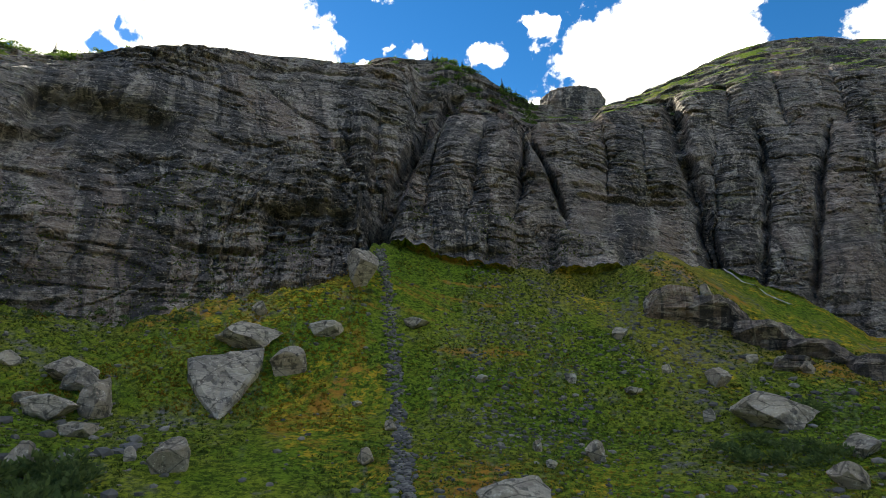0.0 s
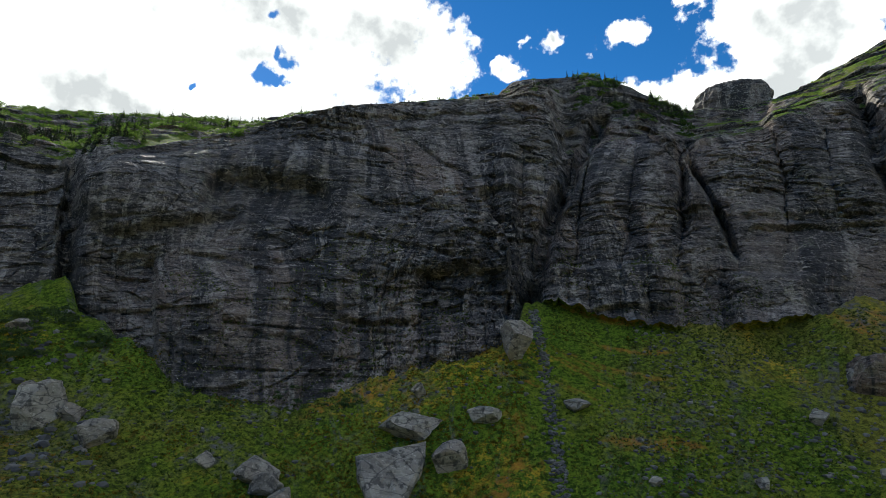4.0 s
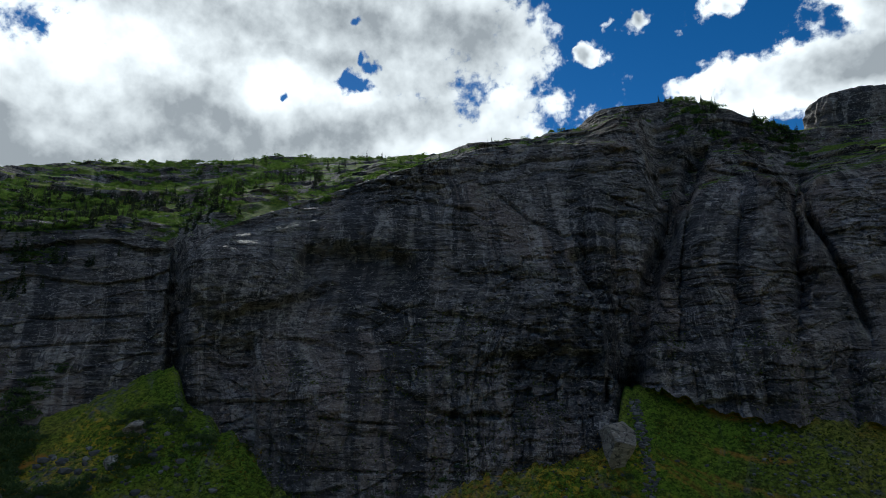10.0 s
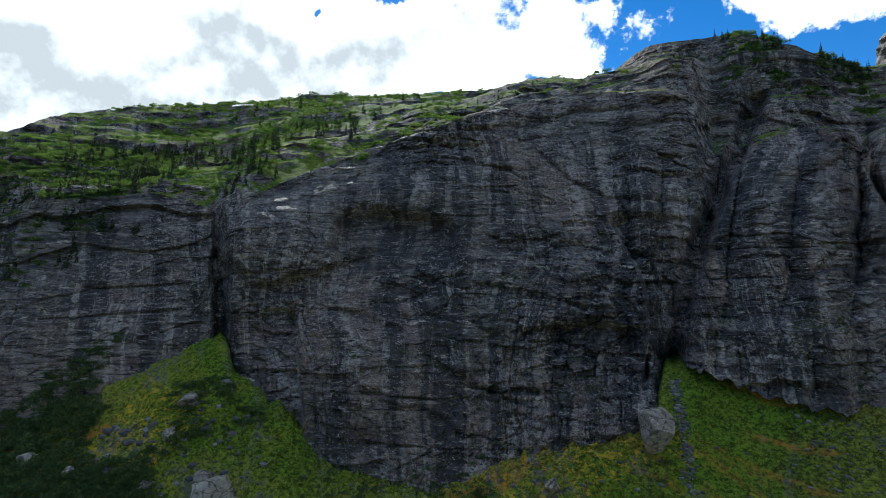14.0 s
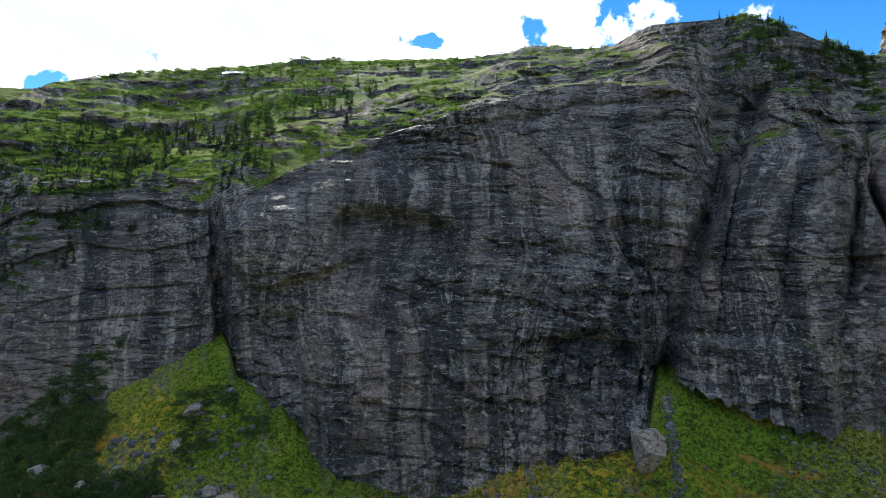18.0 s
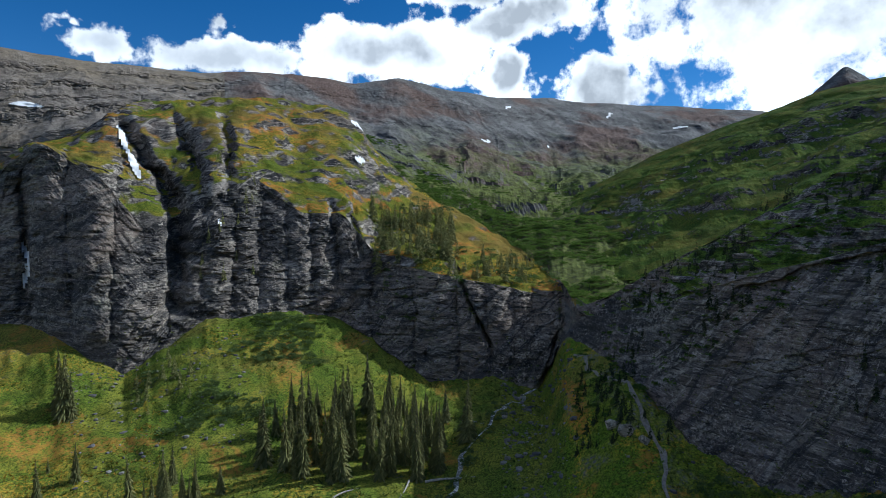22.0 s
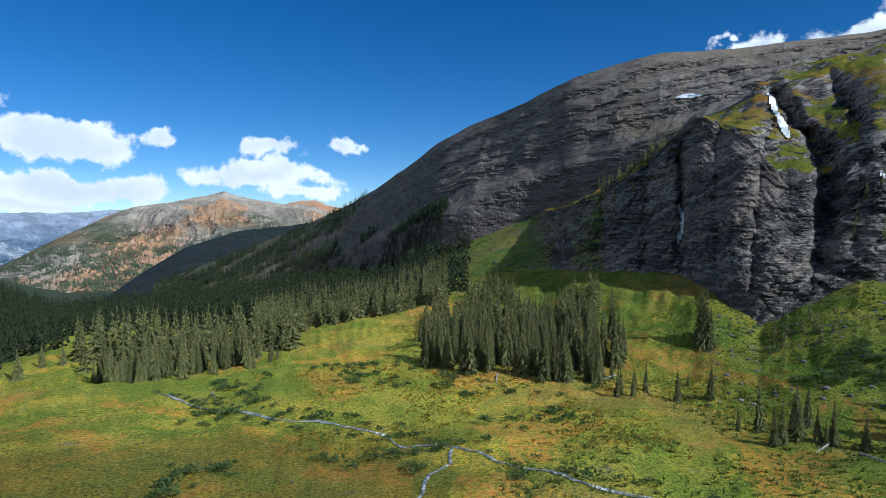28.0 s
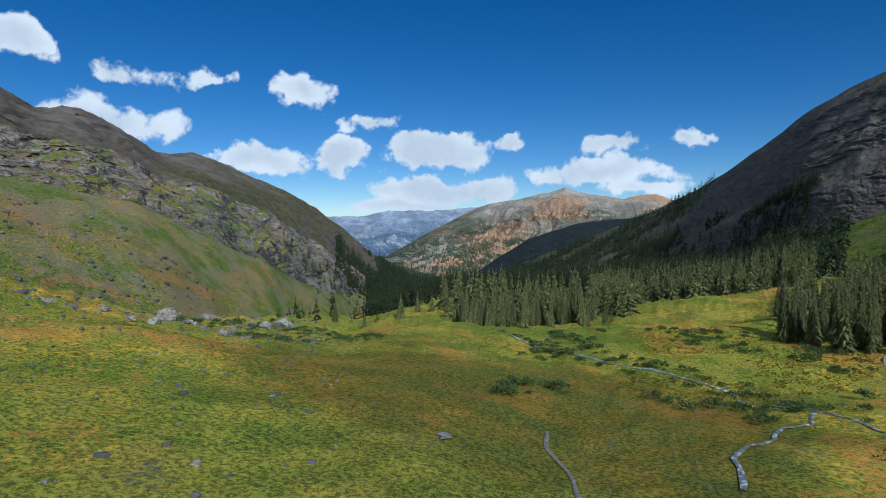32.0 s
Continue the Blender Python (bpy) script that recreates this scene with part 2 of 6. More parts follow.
def rock_colour(s, dark=(0.068, 0.061, 0.057), mid=(0.165, 0.145, 0.13), warm=(0.235, 0.172, 0.14), pale=(0.45, 0.405, 0.355), fine=1.0):
    """Layered volcanic rock: level beds and cracks, rusty patches, pale and black water streaks that run down the face."""
    beds = s.noise(0.9 * fine, 7, 0.68, s.stretch((0.14, 0.14, 1.0)), 0.6)
    col = s.mix(s.ramp(beds, 0.44, 0.56), dark, mid)
    col = s.mix(s.math("MULTIPLY", s.ramp(s.noise(0.05 * fine, 5, 0.6), 0.46, 0.62), 0.6), col, warm)
    wet = s.noise(0.35, 6, 0.66, s.face((1.0, 1.0, 0.045)), 0.3)
    col = s.mix(s.math("MULTIPLY", s.ramp(wet, 0.49, 0.56), 0.85), col, (0.026, 0.027, 0.031))
    runs = s.noise(0.6, 7, 0.72, s.face((1.0, 1.0, 0.06)), 0.35)
    where = s.ramp(s.noise(0.075 * fine, 5, 0.65), 0.40, 0.54)
    fray = s.ramp(s.noise(1.1 * fine, 6, 0.75), 0.38, 0.6)
    col = s.mix(s.math("MULTIPLY", s.math("MULTIPLY", s.math("MULTIPLY", s.ramp(runs, 0.51, 0.56), where), fray), 0.72), col, pale)
    rift, _ = s.cells(0.42 * fine, s.stretch((0.55, 0.55, 1.5)), "DISTANCE_TO_EDGE")
    rift = s.ramp(s.math("ADD", rift, s.math("MULTIPLY", s.noise(1.5 * fine, 5, 0.7), 0.12)), 0.045, 0.085)
    lichen = s.math("MULTIPLY", s.ramp(s.noise(0.13 * fine, 6, 0.7), 0.56, 0.66), s.ramp(s.noise(2.2 * fine, 6, 0.75), 0.45, 0.6))
    col = s.mix(s.math("MULTIPLY", lichen, 0.55), col, (0.30, 0.30, 0.19))
    grain = s.noise(2.6 * fine, 8, 0.82)
    flecks = s.noise(1.3 * fine, 8, 0.78, s.stretch((0.5, 0.5, 1.4)), 0.8)
    col = s.mix(s.ramp(flecks, 0.40, 0.48, 0.6, 0.0), col, (0.03, 0.029, 0.029))
    col = s.mix(s.ramp(flecks, 0.56, 0.62, 0.0, 0.8), col, pale)
    worn = s.ramp(s.noise(0.07 * fine, 5, 0.65), 0.40, 0.60, 0.3, 1.0)
    col = s.mix(s.math("MULTIPLY", s.ramp(grain, 0.42, 0.47, 0.9, 0.0), worn), col, (0.016, 0.016, 0.016))
    col = s.mix(s.math("MULTIPLY", s.ramp(grain, 0.55, 0.60, 0.0, 0.75), worn), col, pale)
    slits = s.noise(1.1 * fine, 8, 0.78, s.stretch((0.25, 0.25, 2.0)), 1.2)
    col = s.mix(s.ramp(slits, 0.41, 0.445, 0.95, 0.0), col, (0.018, 0.018, 0.018))
    col = s.mix(s.ramp(slits, 0.575, 0.61, 0.0, 0.42), col, pale)
    relief = s.math("ADD", s.math("ADD", beds, s.math("MULTIPLY", grain, 0.7)), s.math("MULTIPLY", rift, 0.35))
    return s.mix(s.math("MULTIPLY", s.ramp(rift, 0.0, 1.0, 1.0, 0.0), 0.4), col, (0.025, 0.024, 0.024)), relief


def grass_colour(s, gold=0.7, dry=None):
    """Alpine turf with yellowing and russet patches of late-summer flowers and herbs."""
    blades = s.noise(2.6, 9, 0.78)
    tone = s.noise(0.10, 6, 0.68)
    col = s.mix(s.ramp(blades, 0.42, 0.59), (0.018, 0.038, 0.007), (0.078, 0.138, 0.014))
    col = s.mix(s.ramp(tone, 0.42, 0.60), col, s.mix(s.ramp(blades, 0.42, 0.59), (0.036, 0.058, 0.009), (0.135, 0.17, 0.02)))
    col = s.mix(s.ramp(s.noise(4.2, 6, 0.75), 0.56, 0.64, 0.0, 0.75), col, (0.17, 0.22, 0.03))
    broad = s.noise(0.022, 5, 0.62)
    col = s.mix(s.math("MULTIPLY", s.ramp(broad, 0.52, 0.62), 0.7 * gold), col, s.mix(s.ramp(blades, 0.4, 0.6), (0.07, 0.055, 0.018), (0.19, 0.15, 0.04)))
    speck = s.ramp(s.noise(1.5, 5, 0.8), 0.50, 0.60)
    patch = s.ramp(s.noise(0.05, 6, 0.68, None, 0.8), 0.50, 0.58)
    col = s.mix(s.math("MULTIPLY", s.math("MULTIPLY", speck, patch), gold), col, (0.34, 0.24, 0.025))
    rust = s.ramp(s.noise(0.045, 6, 0.65, s.stretch((1, 1, 1.7)), 1.0), 0.54, 0.60)
    col = s.mix(s.math("MULTIPLY", s.math("MULTIPLY", rust, s.ramp(s.noise(1.1, 5, 0.75), 0.42, 0.56)), gold), col, (0.24, 0.115, 0.026))
    return (s.mix(1.0, col, dry, "MULTIPLY") if dry else col), blades


def make_rock(name, fine=1.0, bare=1.25, **tones):
    s = Shade(name, 0.8, 0.3)
    col, bump = rock_colour(s, fine=fine, **tones)
    turf, _ = grass_colour(s)
    ledge = s.ramp(s.math("ADD", s.up(), s.math("MULTIPLY", s.noise(0.35, 5, 0.7), 0.5)), bare, bare + 0.09)
    return s.done(s.mix(ledge, col, turf), bump, 0.85, 0.3 / fine)


def make_slope(name, fine=1.0, rocky=0.0, gold=0.5, dry=None, outcrops=0.0, **tones):
    """Turf that gives way to rock where the ground steepens."""
    s = Shade(name, 0.95, 0.02)
    col, bump = rock_colour(s, fine=fine, **tones)
    turf, blades = grass_colour(s, gold, dry)
    east = s.n.new("ShaderNodeSeparateXYZ")
    s.l.new(s.pos, east.inputs[0])
    stony = s.ramp(east.outputs[0], -75.0, -40.0, 0.0, -0.13)
    stony = s.math("MULTIPLY", stony, s.ramp(east.outputs[0], 0.0, 45.0, 1.0, 0.0))
    if outcrops:
        shelf = s.ramp(s.noise(0.16, 6, 0.7, s.stretch((0.35, 0.35, 1.6)), 0.5), 0.50, 0.60, 0.0, -outcrops)
        stony = s.math("ADD", stony, s.math("MULTIPLY", shelf, s.ramp(east.outputs[0], -70.0, -35.0, 1.0, 0.3)))
    steep = s.ramp(s.math("ADD", s.math("ADD", s.up(), stony), s.math("MULTIPLY", s.noise(0.12 * fine, 6, 0.65), 0.55)), 0.93 + rocky, 1.03 + rocky)
    return s.done(s.mix(steep, col, turf), s.math("ADD", bump, blades), 0.5, 0.2 / fine)


def make_turf(name, gold, dry, bare=0.57, earth=(0.19, 0.185, 0.18), west=None, rills=0.0, sedge=None):
    s = Shade(name, 0.95, 0.03)
    if west:
        side = s.n.new("ShaderNodeSeparateXYZ")
        s.l.new(s.pos, side.inputs[0])
        dry = s.mix(s.ramp(s.math("ADD", side.outputs[0], s.math("MULTIPLY", s.noise(0.03, 4, 0.6), 60.0)), -60.0, 10.0), west, dry)
    turf, blades = grass_colour(s, gold, dry)
    if sedge:
        # a bed of brown and russet sedge, cloud shade mixed into its tones
        x, y, wide, deep = sedge
        at = s.n.new("ShaderNodeSeparateXYZ")
        s.l.new(s.pos, at.inputs[0])
        u = s.math("MULTIPLY", s.math("ADD", at.outputs[0], -x), 1.0 / wide)
        v = s.math("MULTIPLY", s.math("ADD", at.outputs[1], -y), 1.0 / deep)
        d = s.math("SQRT", s.math("ADD", s.math("MULTIPLY", u, u), s.math("MULTIPLY", v, v)))
        d = s.math("ADD", d, s.math("MULTIPLY", s.math("ADD", s.noise(0.05, 6, 0.65), -0.5), 1.6))
        shaded_rush = s.mix(s.ramp(s.noise(0.16, 6, 0.7), 0.42, 0.58), s.mix(s.ramp(blades, 0.42, 0.58), (0.05, 0.048, 0.014), (0.13, 0.11, 0.03)), s.mix(s.ramp(blades, 0.42, 0.58), (0.10, 0.055, 0.014), (0.27, 0.15, 0.03)))
        turf = s.mix(s.ramp(d, 0.6, 1.1, 0.6, 0.0), turf, shaded_rush)
    scree = s.ramp(s.noise(0.10, 7, 0.72), bare, bare + 0.09)
    if rills:
        # tongues of fine scree run down from the foot of the cliff
        tongue = s.ramp(s.noise(0.55, 5, 0.65, s.face((1.0, 1.0, 0.10)), 0.4), 0.55, 0.64)
        tongue = s.math("MULTIPLY", tongue, s.ramp(s.noise(0.06, 4, 0.6), 0.42, 0.58))
        scree = s.math("MAXIMUM", scree, s.math("MULTIPLY", tongue, rills))
    stones, tint = s.cells(1.3)
    grit = s.mix(s.ramp(s.noise(3.0, 4, 0.7), 0.3, 0.7), tuple(0.37 * c for c in earth), earth)
    col = s.mix(s.math("MULTIPLY", scree, s.ramp(stones, 0.25, 0.6, 1.0, 0.2)), turf, grit)
    return s.done(col, blades, 0.7, 0.3)


ROCK = make_rock("layered_rock", 1.0, 1.4)
FAR_ROCK = make_rock("weathered_far_rock", 0.6, dark=(0.075, 0.064, 0.056), mid=(0.19, 0.163, 0.14), warm=(0.25, 0.19, 0.15), pale=(0.40, 0.355, 0.30))
SLOPE = make_slope("rock_and_turf", 1.0, 0.03, 0.15, (1.3, 1.3, 1.6), 0.28)
SADDLE_TURF = make_slope("saddle_turf", 0.4, -0.03, 0.25, (1.0, 0.95, 1.4), 0.12)
TURF = make_turf("alpine_turf", 0.7, (1.75, 1.58, 1.5), 0.53, rills=0.9)
MEADOW = make_turf("meadow_turf", 0.46, (3.5, 2.45, 2.75), 0.6, west=(1.7, 1.38, 1.7), sedge=(10.0, -66.0, 40.0, 30.0))
HILL = make_turf("hill_turf", 0.5, (2.2, 1.65, 3.0), 0.45, (0.3, 0.25, 0.2))
FAR_SLOPE = make_slope("far_rock_and_turf", 0.35, 0.05, 0.7, (1.65, 1.2, 1.5))
FAR_FLANK = make_slope("far_crag_and_turf", 0.6, -0.02, 0.4, (1.6, 1.45, 2.2), 0.1, dark=(0.075, 0.064, 0.056), mid=(0.19, 0.163, 0.14), warm=(0.25, 0.19, 0.15), pale=(0.40, 0.355, 0.30))
HILL_FLANK = make_slope("hill_crag_and_turf", 0.5, 0.15, 0.5, (1.9, 1.55, 2.6), 0.3, dark=(0.11, 0.088, 0.076), mid=(0.25, 0.2, 0.17), warm=(0.30, 0.21, 0.16), pale=(0.42, 0.38, 0.32))
BLUFF = make_rock("brown_bluff", 0.6, dark=(0.11, 0.088, 0.076), mid=(0.25, 0.2, 0.17), warm=(0.30, 0.21, 0.16), pale=(0.42, 0.38, 0.32))


def make_mountain(name, treeline=95.0, scree=(0.17, 0.165, 0.16), dark=(0.075, 0.073, 0.073), rust=(0.15, 0.075, 0.055), green=(0.06, 0.075, 0.02), size=1.0, rusted=0.5):
    """Bare scree and rock bands above, turf and dark scrub below an uneven line."""
    s = Shade(name, 0.95, 0.1)
    beds = s.noise(0.12 / size, 7, 0.65, s.stretch((0.15, 0.15, 1.0)), 0.4)
    lie = s.math("ADD", s.up(), s.math("MULTIPLY", s.noise(0.09 / size, 6, 0.7), 0.35))
    fall = s.noise(0.05 / size, 6, 0.65, s.stretch((1.0, 1.0, 0.25)), 0.5)
    loose = s.mix(s.ramp(fall, 0.40, 0.60), tuple(0.7 * c for c in scree), tuple(1.15 * c for c in scree))
    col = s.mix(s.ramp(beds, 0.38, 0.62), dark, tuple(0.5 * (c + d) for c, d in zip(scree, dark)))
    col = s.mix(s.ramp(lie, 0.82, 1.0), col, loose)
    col = s.mix(s.math("MULTIPLY", s.ramp(s.noise(0.012 / size, 5, 0.6), rusted, rusted + 0.1), 0.8), col, rust)
    level = s.math("ADD", s.height(), s.math("MULTIPLY", s.noise(0.02 / size, 6, 0.65), 90.0 * size))
    flat = s.ramp(s.math("ADD", s.up(), s.math("MULTIPLY", s.noise(0.05 / size, 6, 0.7), 0.6)), 0.95, 1.1)
    low = s.ramp(level, treeline + 45.0 * size - 20 * size, treeline + 45.0 * size + 25 * size, 1.0, 0.0)
    turf = s.mix(s.ramp(s.noise(0.25 / size, 6, 0.75), 0.35, 0.65), tuple(0.5 * c for c in green), tuple(1.5 * c for c in green))
    col = s.mix(s.math("MULTIPLY", low, flat), col, turf)
    ledge = s.noise(0.45 / size, 7, 0.72, s.stretch((0.22, 0.22, 1.0)), 0.7)
    crag = s.ramp(lie, 0.80, 0.95, 1.0, 0.08)
    col = s.mix(s.math("MULTIPLY", s.ramp(ledge, 0.42, 0.48, 0.6, 0.0), crag), col, tuple(0.4 * c for c in dark))
    col = s.mix(s.math("MULTIPLY", s.ramp(ledge, 0.54, 0.59, 0.0, 0.3), crag), col, tuple(1.35 * c for c in scree))
    grit = s.noise(0.6 / size, 8, 0.8)
    col = s.mix(s.ramp(grit, 0.41, 0.50, 0.5, 0.0), col, tuple(0.5 * c for c in dark))
    col = s.mix(s.ramp(grit, 0.56, 0.62, 0.0, 0.2), col, tuple(1.3 * c for c in scree))
    return s.done(col, s.math("ADD", beds, grit), 0.7, 1.6 * size)


MOUNTAIN = make_mountain("mountain_scree", 70.0, rust=(0.15, 0.095, 0.075), green=(0.11, 0.13, 0.032), rusted=0.48)
BROWN = make_mountain("brown_scree", 40.0, (0.2, 0.165, 0.135), (0.11, 0.09, 0.076), (0.16, 0.12, 0.085), (0.10, 0.092, 0.04))
BARE = make_mountain("bare_scree", 30.0, (0.245, 0.212, 0.178), (0.14, 0.118, 0.1), (0.2, 0.16, 0.11), (0.10, 0.10, 0.045))
RUSTY = make_mountain("rusty_rock", 20.0, (0.42, 0.36, 0.29), (0.26, 0.225, 0.185), (0.52, 0.27, 0.13), (0.06, 0.08, 0.04), 5.0, 0.45)
# aerial haze is put into the base colour as a blue tint
HAZY = make_mountain("far_haze_tinted_rock", -60.0, (0.34, 0.39, 0.48), (0.2, 0.26, 0.36), (0.38, 0.40, 0.44), (0.08, 0.13, 0.2), 6.0)


def plain(name, a, b, scale, rough=0.9, bump=0.3, distance=0.05, metal=0.0):
    s = Shade(name, rough, 0.3)
    s.bsdf.inputs["Metallic"].default_value = metal
    f = s.noise(scale, 6, 0.65)
    return s.done(s.mix(s.ramp(f, 0.3, 0.7), a, b), f, bump, distance)


def make_island(name, a, b, c, scale, rough=0.9, bump=0.3, distance=0.05, thin=0.0, vary=0.0):
    """Three tones that differ from piece to piece, with a fine grain."""
    s = Shade(name, rough, 0.25)
    f = s.noise(scale, 6, 0.7)
    col = s.mix(s.ramp(s.island(), 0.0, 0.7, smooth=False), a, b)
    col = s.mix(s.ramp(s.island(), 0.75, 1.0, smooth=False), col, c)
    col = s.mix(s.ramp(f, 0.35, 0.7, 0.0, 0.4), col, tuple(0.55 * v for v in a))
    if vary:
        col = s.mix(s.ramp(s.chance(), 0.0, 1.0, 0.0, vary, False), col, tuple(0.45 * v for v in a))
    mat = s.done(col, f, bump, distance)
    if thin:
        glow, both = s.n.new("ShaderNodeBsdfTranslucent"), s.n.new("ShaderNodeMixShader")
        s.l.new(col, glow.inputs[0])
        both.inputs[0].default_value = thin
        s.l.new(s.bsdf.outputs[0], both.inputs[1])
        s.l.new(glow.outputs[0], both.inputs[2])
        s.l.new(both.outputs[0], s.n["Material Output"].inputs[0])
    return mat


def make_boulder(name):
    s = Shade(name, 0.85, 0.25)
    f = s.noise(1.6, 8, 0.7)
    big = s.noise(0.35, 5, 0.6, None, 0.5)
    col = s.mix(s.ramp(big, 0.35, 0.65), (0.225, 0.205, 0.175), (0.42, 0.385, 0.325))
    col = s.mix(s.ramp(s.chance(), 0.3, 1.0, 0.0, 0.5), col, (0.28, 0.225, 0.175))
    col = s.mix(s.ramp(s.noise(3.4, 7, 0.8), 0.55, 0.63), col, (0.56, 0.53, 0.46))
    col = s.mix(s.ramp(f, 0.40, 0.49, 0.75, 0.0), col, (0.05, 0.048, 0.045))
    lines, _ = s.cells(0.8, s.stretch((0.6, 0.6, 1.6)), "DISTANCE_TO_EDGE")
    col = s.mix(s.ramp(s.math("ADD", lines, s.math("MULTIPLY", f, 0.1)), 0.05, 0.09, 0.7, 0.0), col, (0.04, 0.038, 0.036))
    col = s.mix(s.ramp(s.noise(0.9, 5, 0.7, s.stretch((1, 1, 3.0))), 0.52, 0.6, 0.0, 0.45), col, (0.13, 0.12, 0.105))
    return s.done(col, s.math("ADD", f, big), 0.8, 0.25)


BOULDER = make_boulder("weathered_boulder")
PEBBLE = make_island("loose_stone", (0.075, 0.075, 0.08), (0.15, 0.147, 0.145), (0.27, 0.26, 0.24), 3.0)
# dark copy of the spruce needles: the far forest's cloud shade as colour
SHADED_NEEDLES = make_island("shaded_forest_needles", (0.022, 0.034, 0.015), (0.038, 0.052, 0.02), (0.056, 0.068, 0.026), 1.2, 0.85, 0.4, thin=0.2)
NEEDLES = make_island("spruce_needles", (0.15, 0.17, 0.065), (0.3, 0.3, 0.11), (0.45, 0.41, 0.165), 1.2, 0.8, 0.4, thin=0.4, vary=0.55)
BARK = plain("grey_bark", (0.07, 0.055, 0.045), (0.15, 0.13, 0.11), 4.0)
WILLOW = make_island("willow_leaves", (0.07, 0.115, 0.035), (0.115, 0.165, 0.05), (0.16, 0.21, 0.075), 2.0, 0.7, 0.3, thin=0.40)
SCRUB = make_island("green_scrub", (0.06, 0.115, 0.022), (0.11, 0.18, 0.03), (0.17, 0.23, 0.05), 2.0, 0.75, 0.3, thin=0.5)
TUFT = make_island("grass_tufts", (0.045, 0.078, 0.014), (0.13, 0.17, 0.026), (0.29, 0.28, 0.05), 2.0, 0.8, 0.2, thin=0.40)
GOLD = make_island("golden_herbs", (0.17, 0.15, 0.02), (0.36, 0.22, 0.02), (0.30, 0.11, 0.02), 2.0, 0.8, 0.2, thin=0.40)
DEADWOOD = plain("bleached_wood", (0.2, 0.185, 0.165), (0.42, 0.4, 0.37), 3.0)
DIRT = plain("trodden_earth", (0.13, 0.115, 0.095), (0.27, 0.245, 0.21), 2.5)


def make_water():
    s = Shade("creek_water", 0.3, 0.3)
    f = s.noise(2.5, 6, 0.7)
    foam = s.ramp(s.noise(1.4, 5, 0.75), 0.50, 0.60)
    return s.done(s.mix(foam, (0.14, 0.15, 0.145), (0.66, 0.66, 0.64)), f, 0.6, 0.15)


WATER = make_water()
SNOW = plain("old_snow", (0.62, 0.62, 0.62), (0.86, 0.87, 0.88), 0.6)
# spruce wood with cloud shade and a blue haze tint painted into its colour
SHADED_WOOD = plain("far_spruce_wood_shaded", (0.008, 0.012, 0.014), (0.018, 0.026, 0.026), 0.09, 0.95, 0.8, 2.0)
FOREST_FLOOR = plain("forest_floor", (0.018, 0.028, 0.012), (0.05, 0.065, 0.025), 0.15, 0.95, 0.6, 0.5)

# ---- the land: one grid of columns round the flight, laid through a few lines of the plan ----
# each line: heading, distance, height
BASE = [(-60.0, 95.0, 6.0), (-35.8, 80.0, 7.8), (-30.2, 84.0, 14.1), (-24.8, 82.0, 18.0), (-17.6, 68.0, 16.0), (-11.3, 63.0, 14.7), (-3.6, 60.0, 14.9), (3.8, 61.0, 17.0), (7.7, 62.0, 18.4), (8.7, 55.0, 13.2), (13.0, 54.0, 11.5), (19.8, 54.0, 10.5), (26.0, 53.0, 8.3), (30.9, 54.0, 7.1), (39.0, 56.0, 8.8), (42.0, 60.0, 12.0), (47.8, 68.0, 16.7), (48.4, 72.0, 20.6), (51.2, 72.0, 18.8), (60.0, 72.0, 13.3), (71.5, 77.0, 4.1), (80.6, 82.0, -0.9), (87.6, 90.0, 1.5), (92.8, 105.0, 6.7), (97.8, 130.0, 7.2), (100.0, 135.0, -6.2), (105.1, 135.0, -3.5), (110.8, 140.0, -6.3), (115.4, 150.0, -0.2), (119.6, 160.0, 6.1), (123.9, 160.0, 8.1)]
BASE_FAR = [(131.5, 160.0, 6.9), (134.2, 155.0, 2.1), (138.0, 152.0, -3.1), (140.6, 160.0, 0.1), (144.3, 185.0, 5.2), (149.3, 200.0, 4.7), (154.0, 215.0, 2.6), (156.3, 258.0, 0.5), (161.2, 262.0, -3.5), (169.0, 300.0, -7.5), (178.8, 500.0, -26.0), (190.0, 520.0, -42.0), (200.0, 420.0, -38.0), (206.4, 300.0, -37.1), (209.4, 230.0, -24.9), (214.9, 175.0, -16.7), (222.7, 128.0, -8.3), (230.3, 120.0, -1.1), (234.7, 115.0, 2.3), (250.0, 110.0, 4.0), (275.0, 100.0, 3.0), (300.0, 95.0, 4.0)]
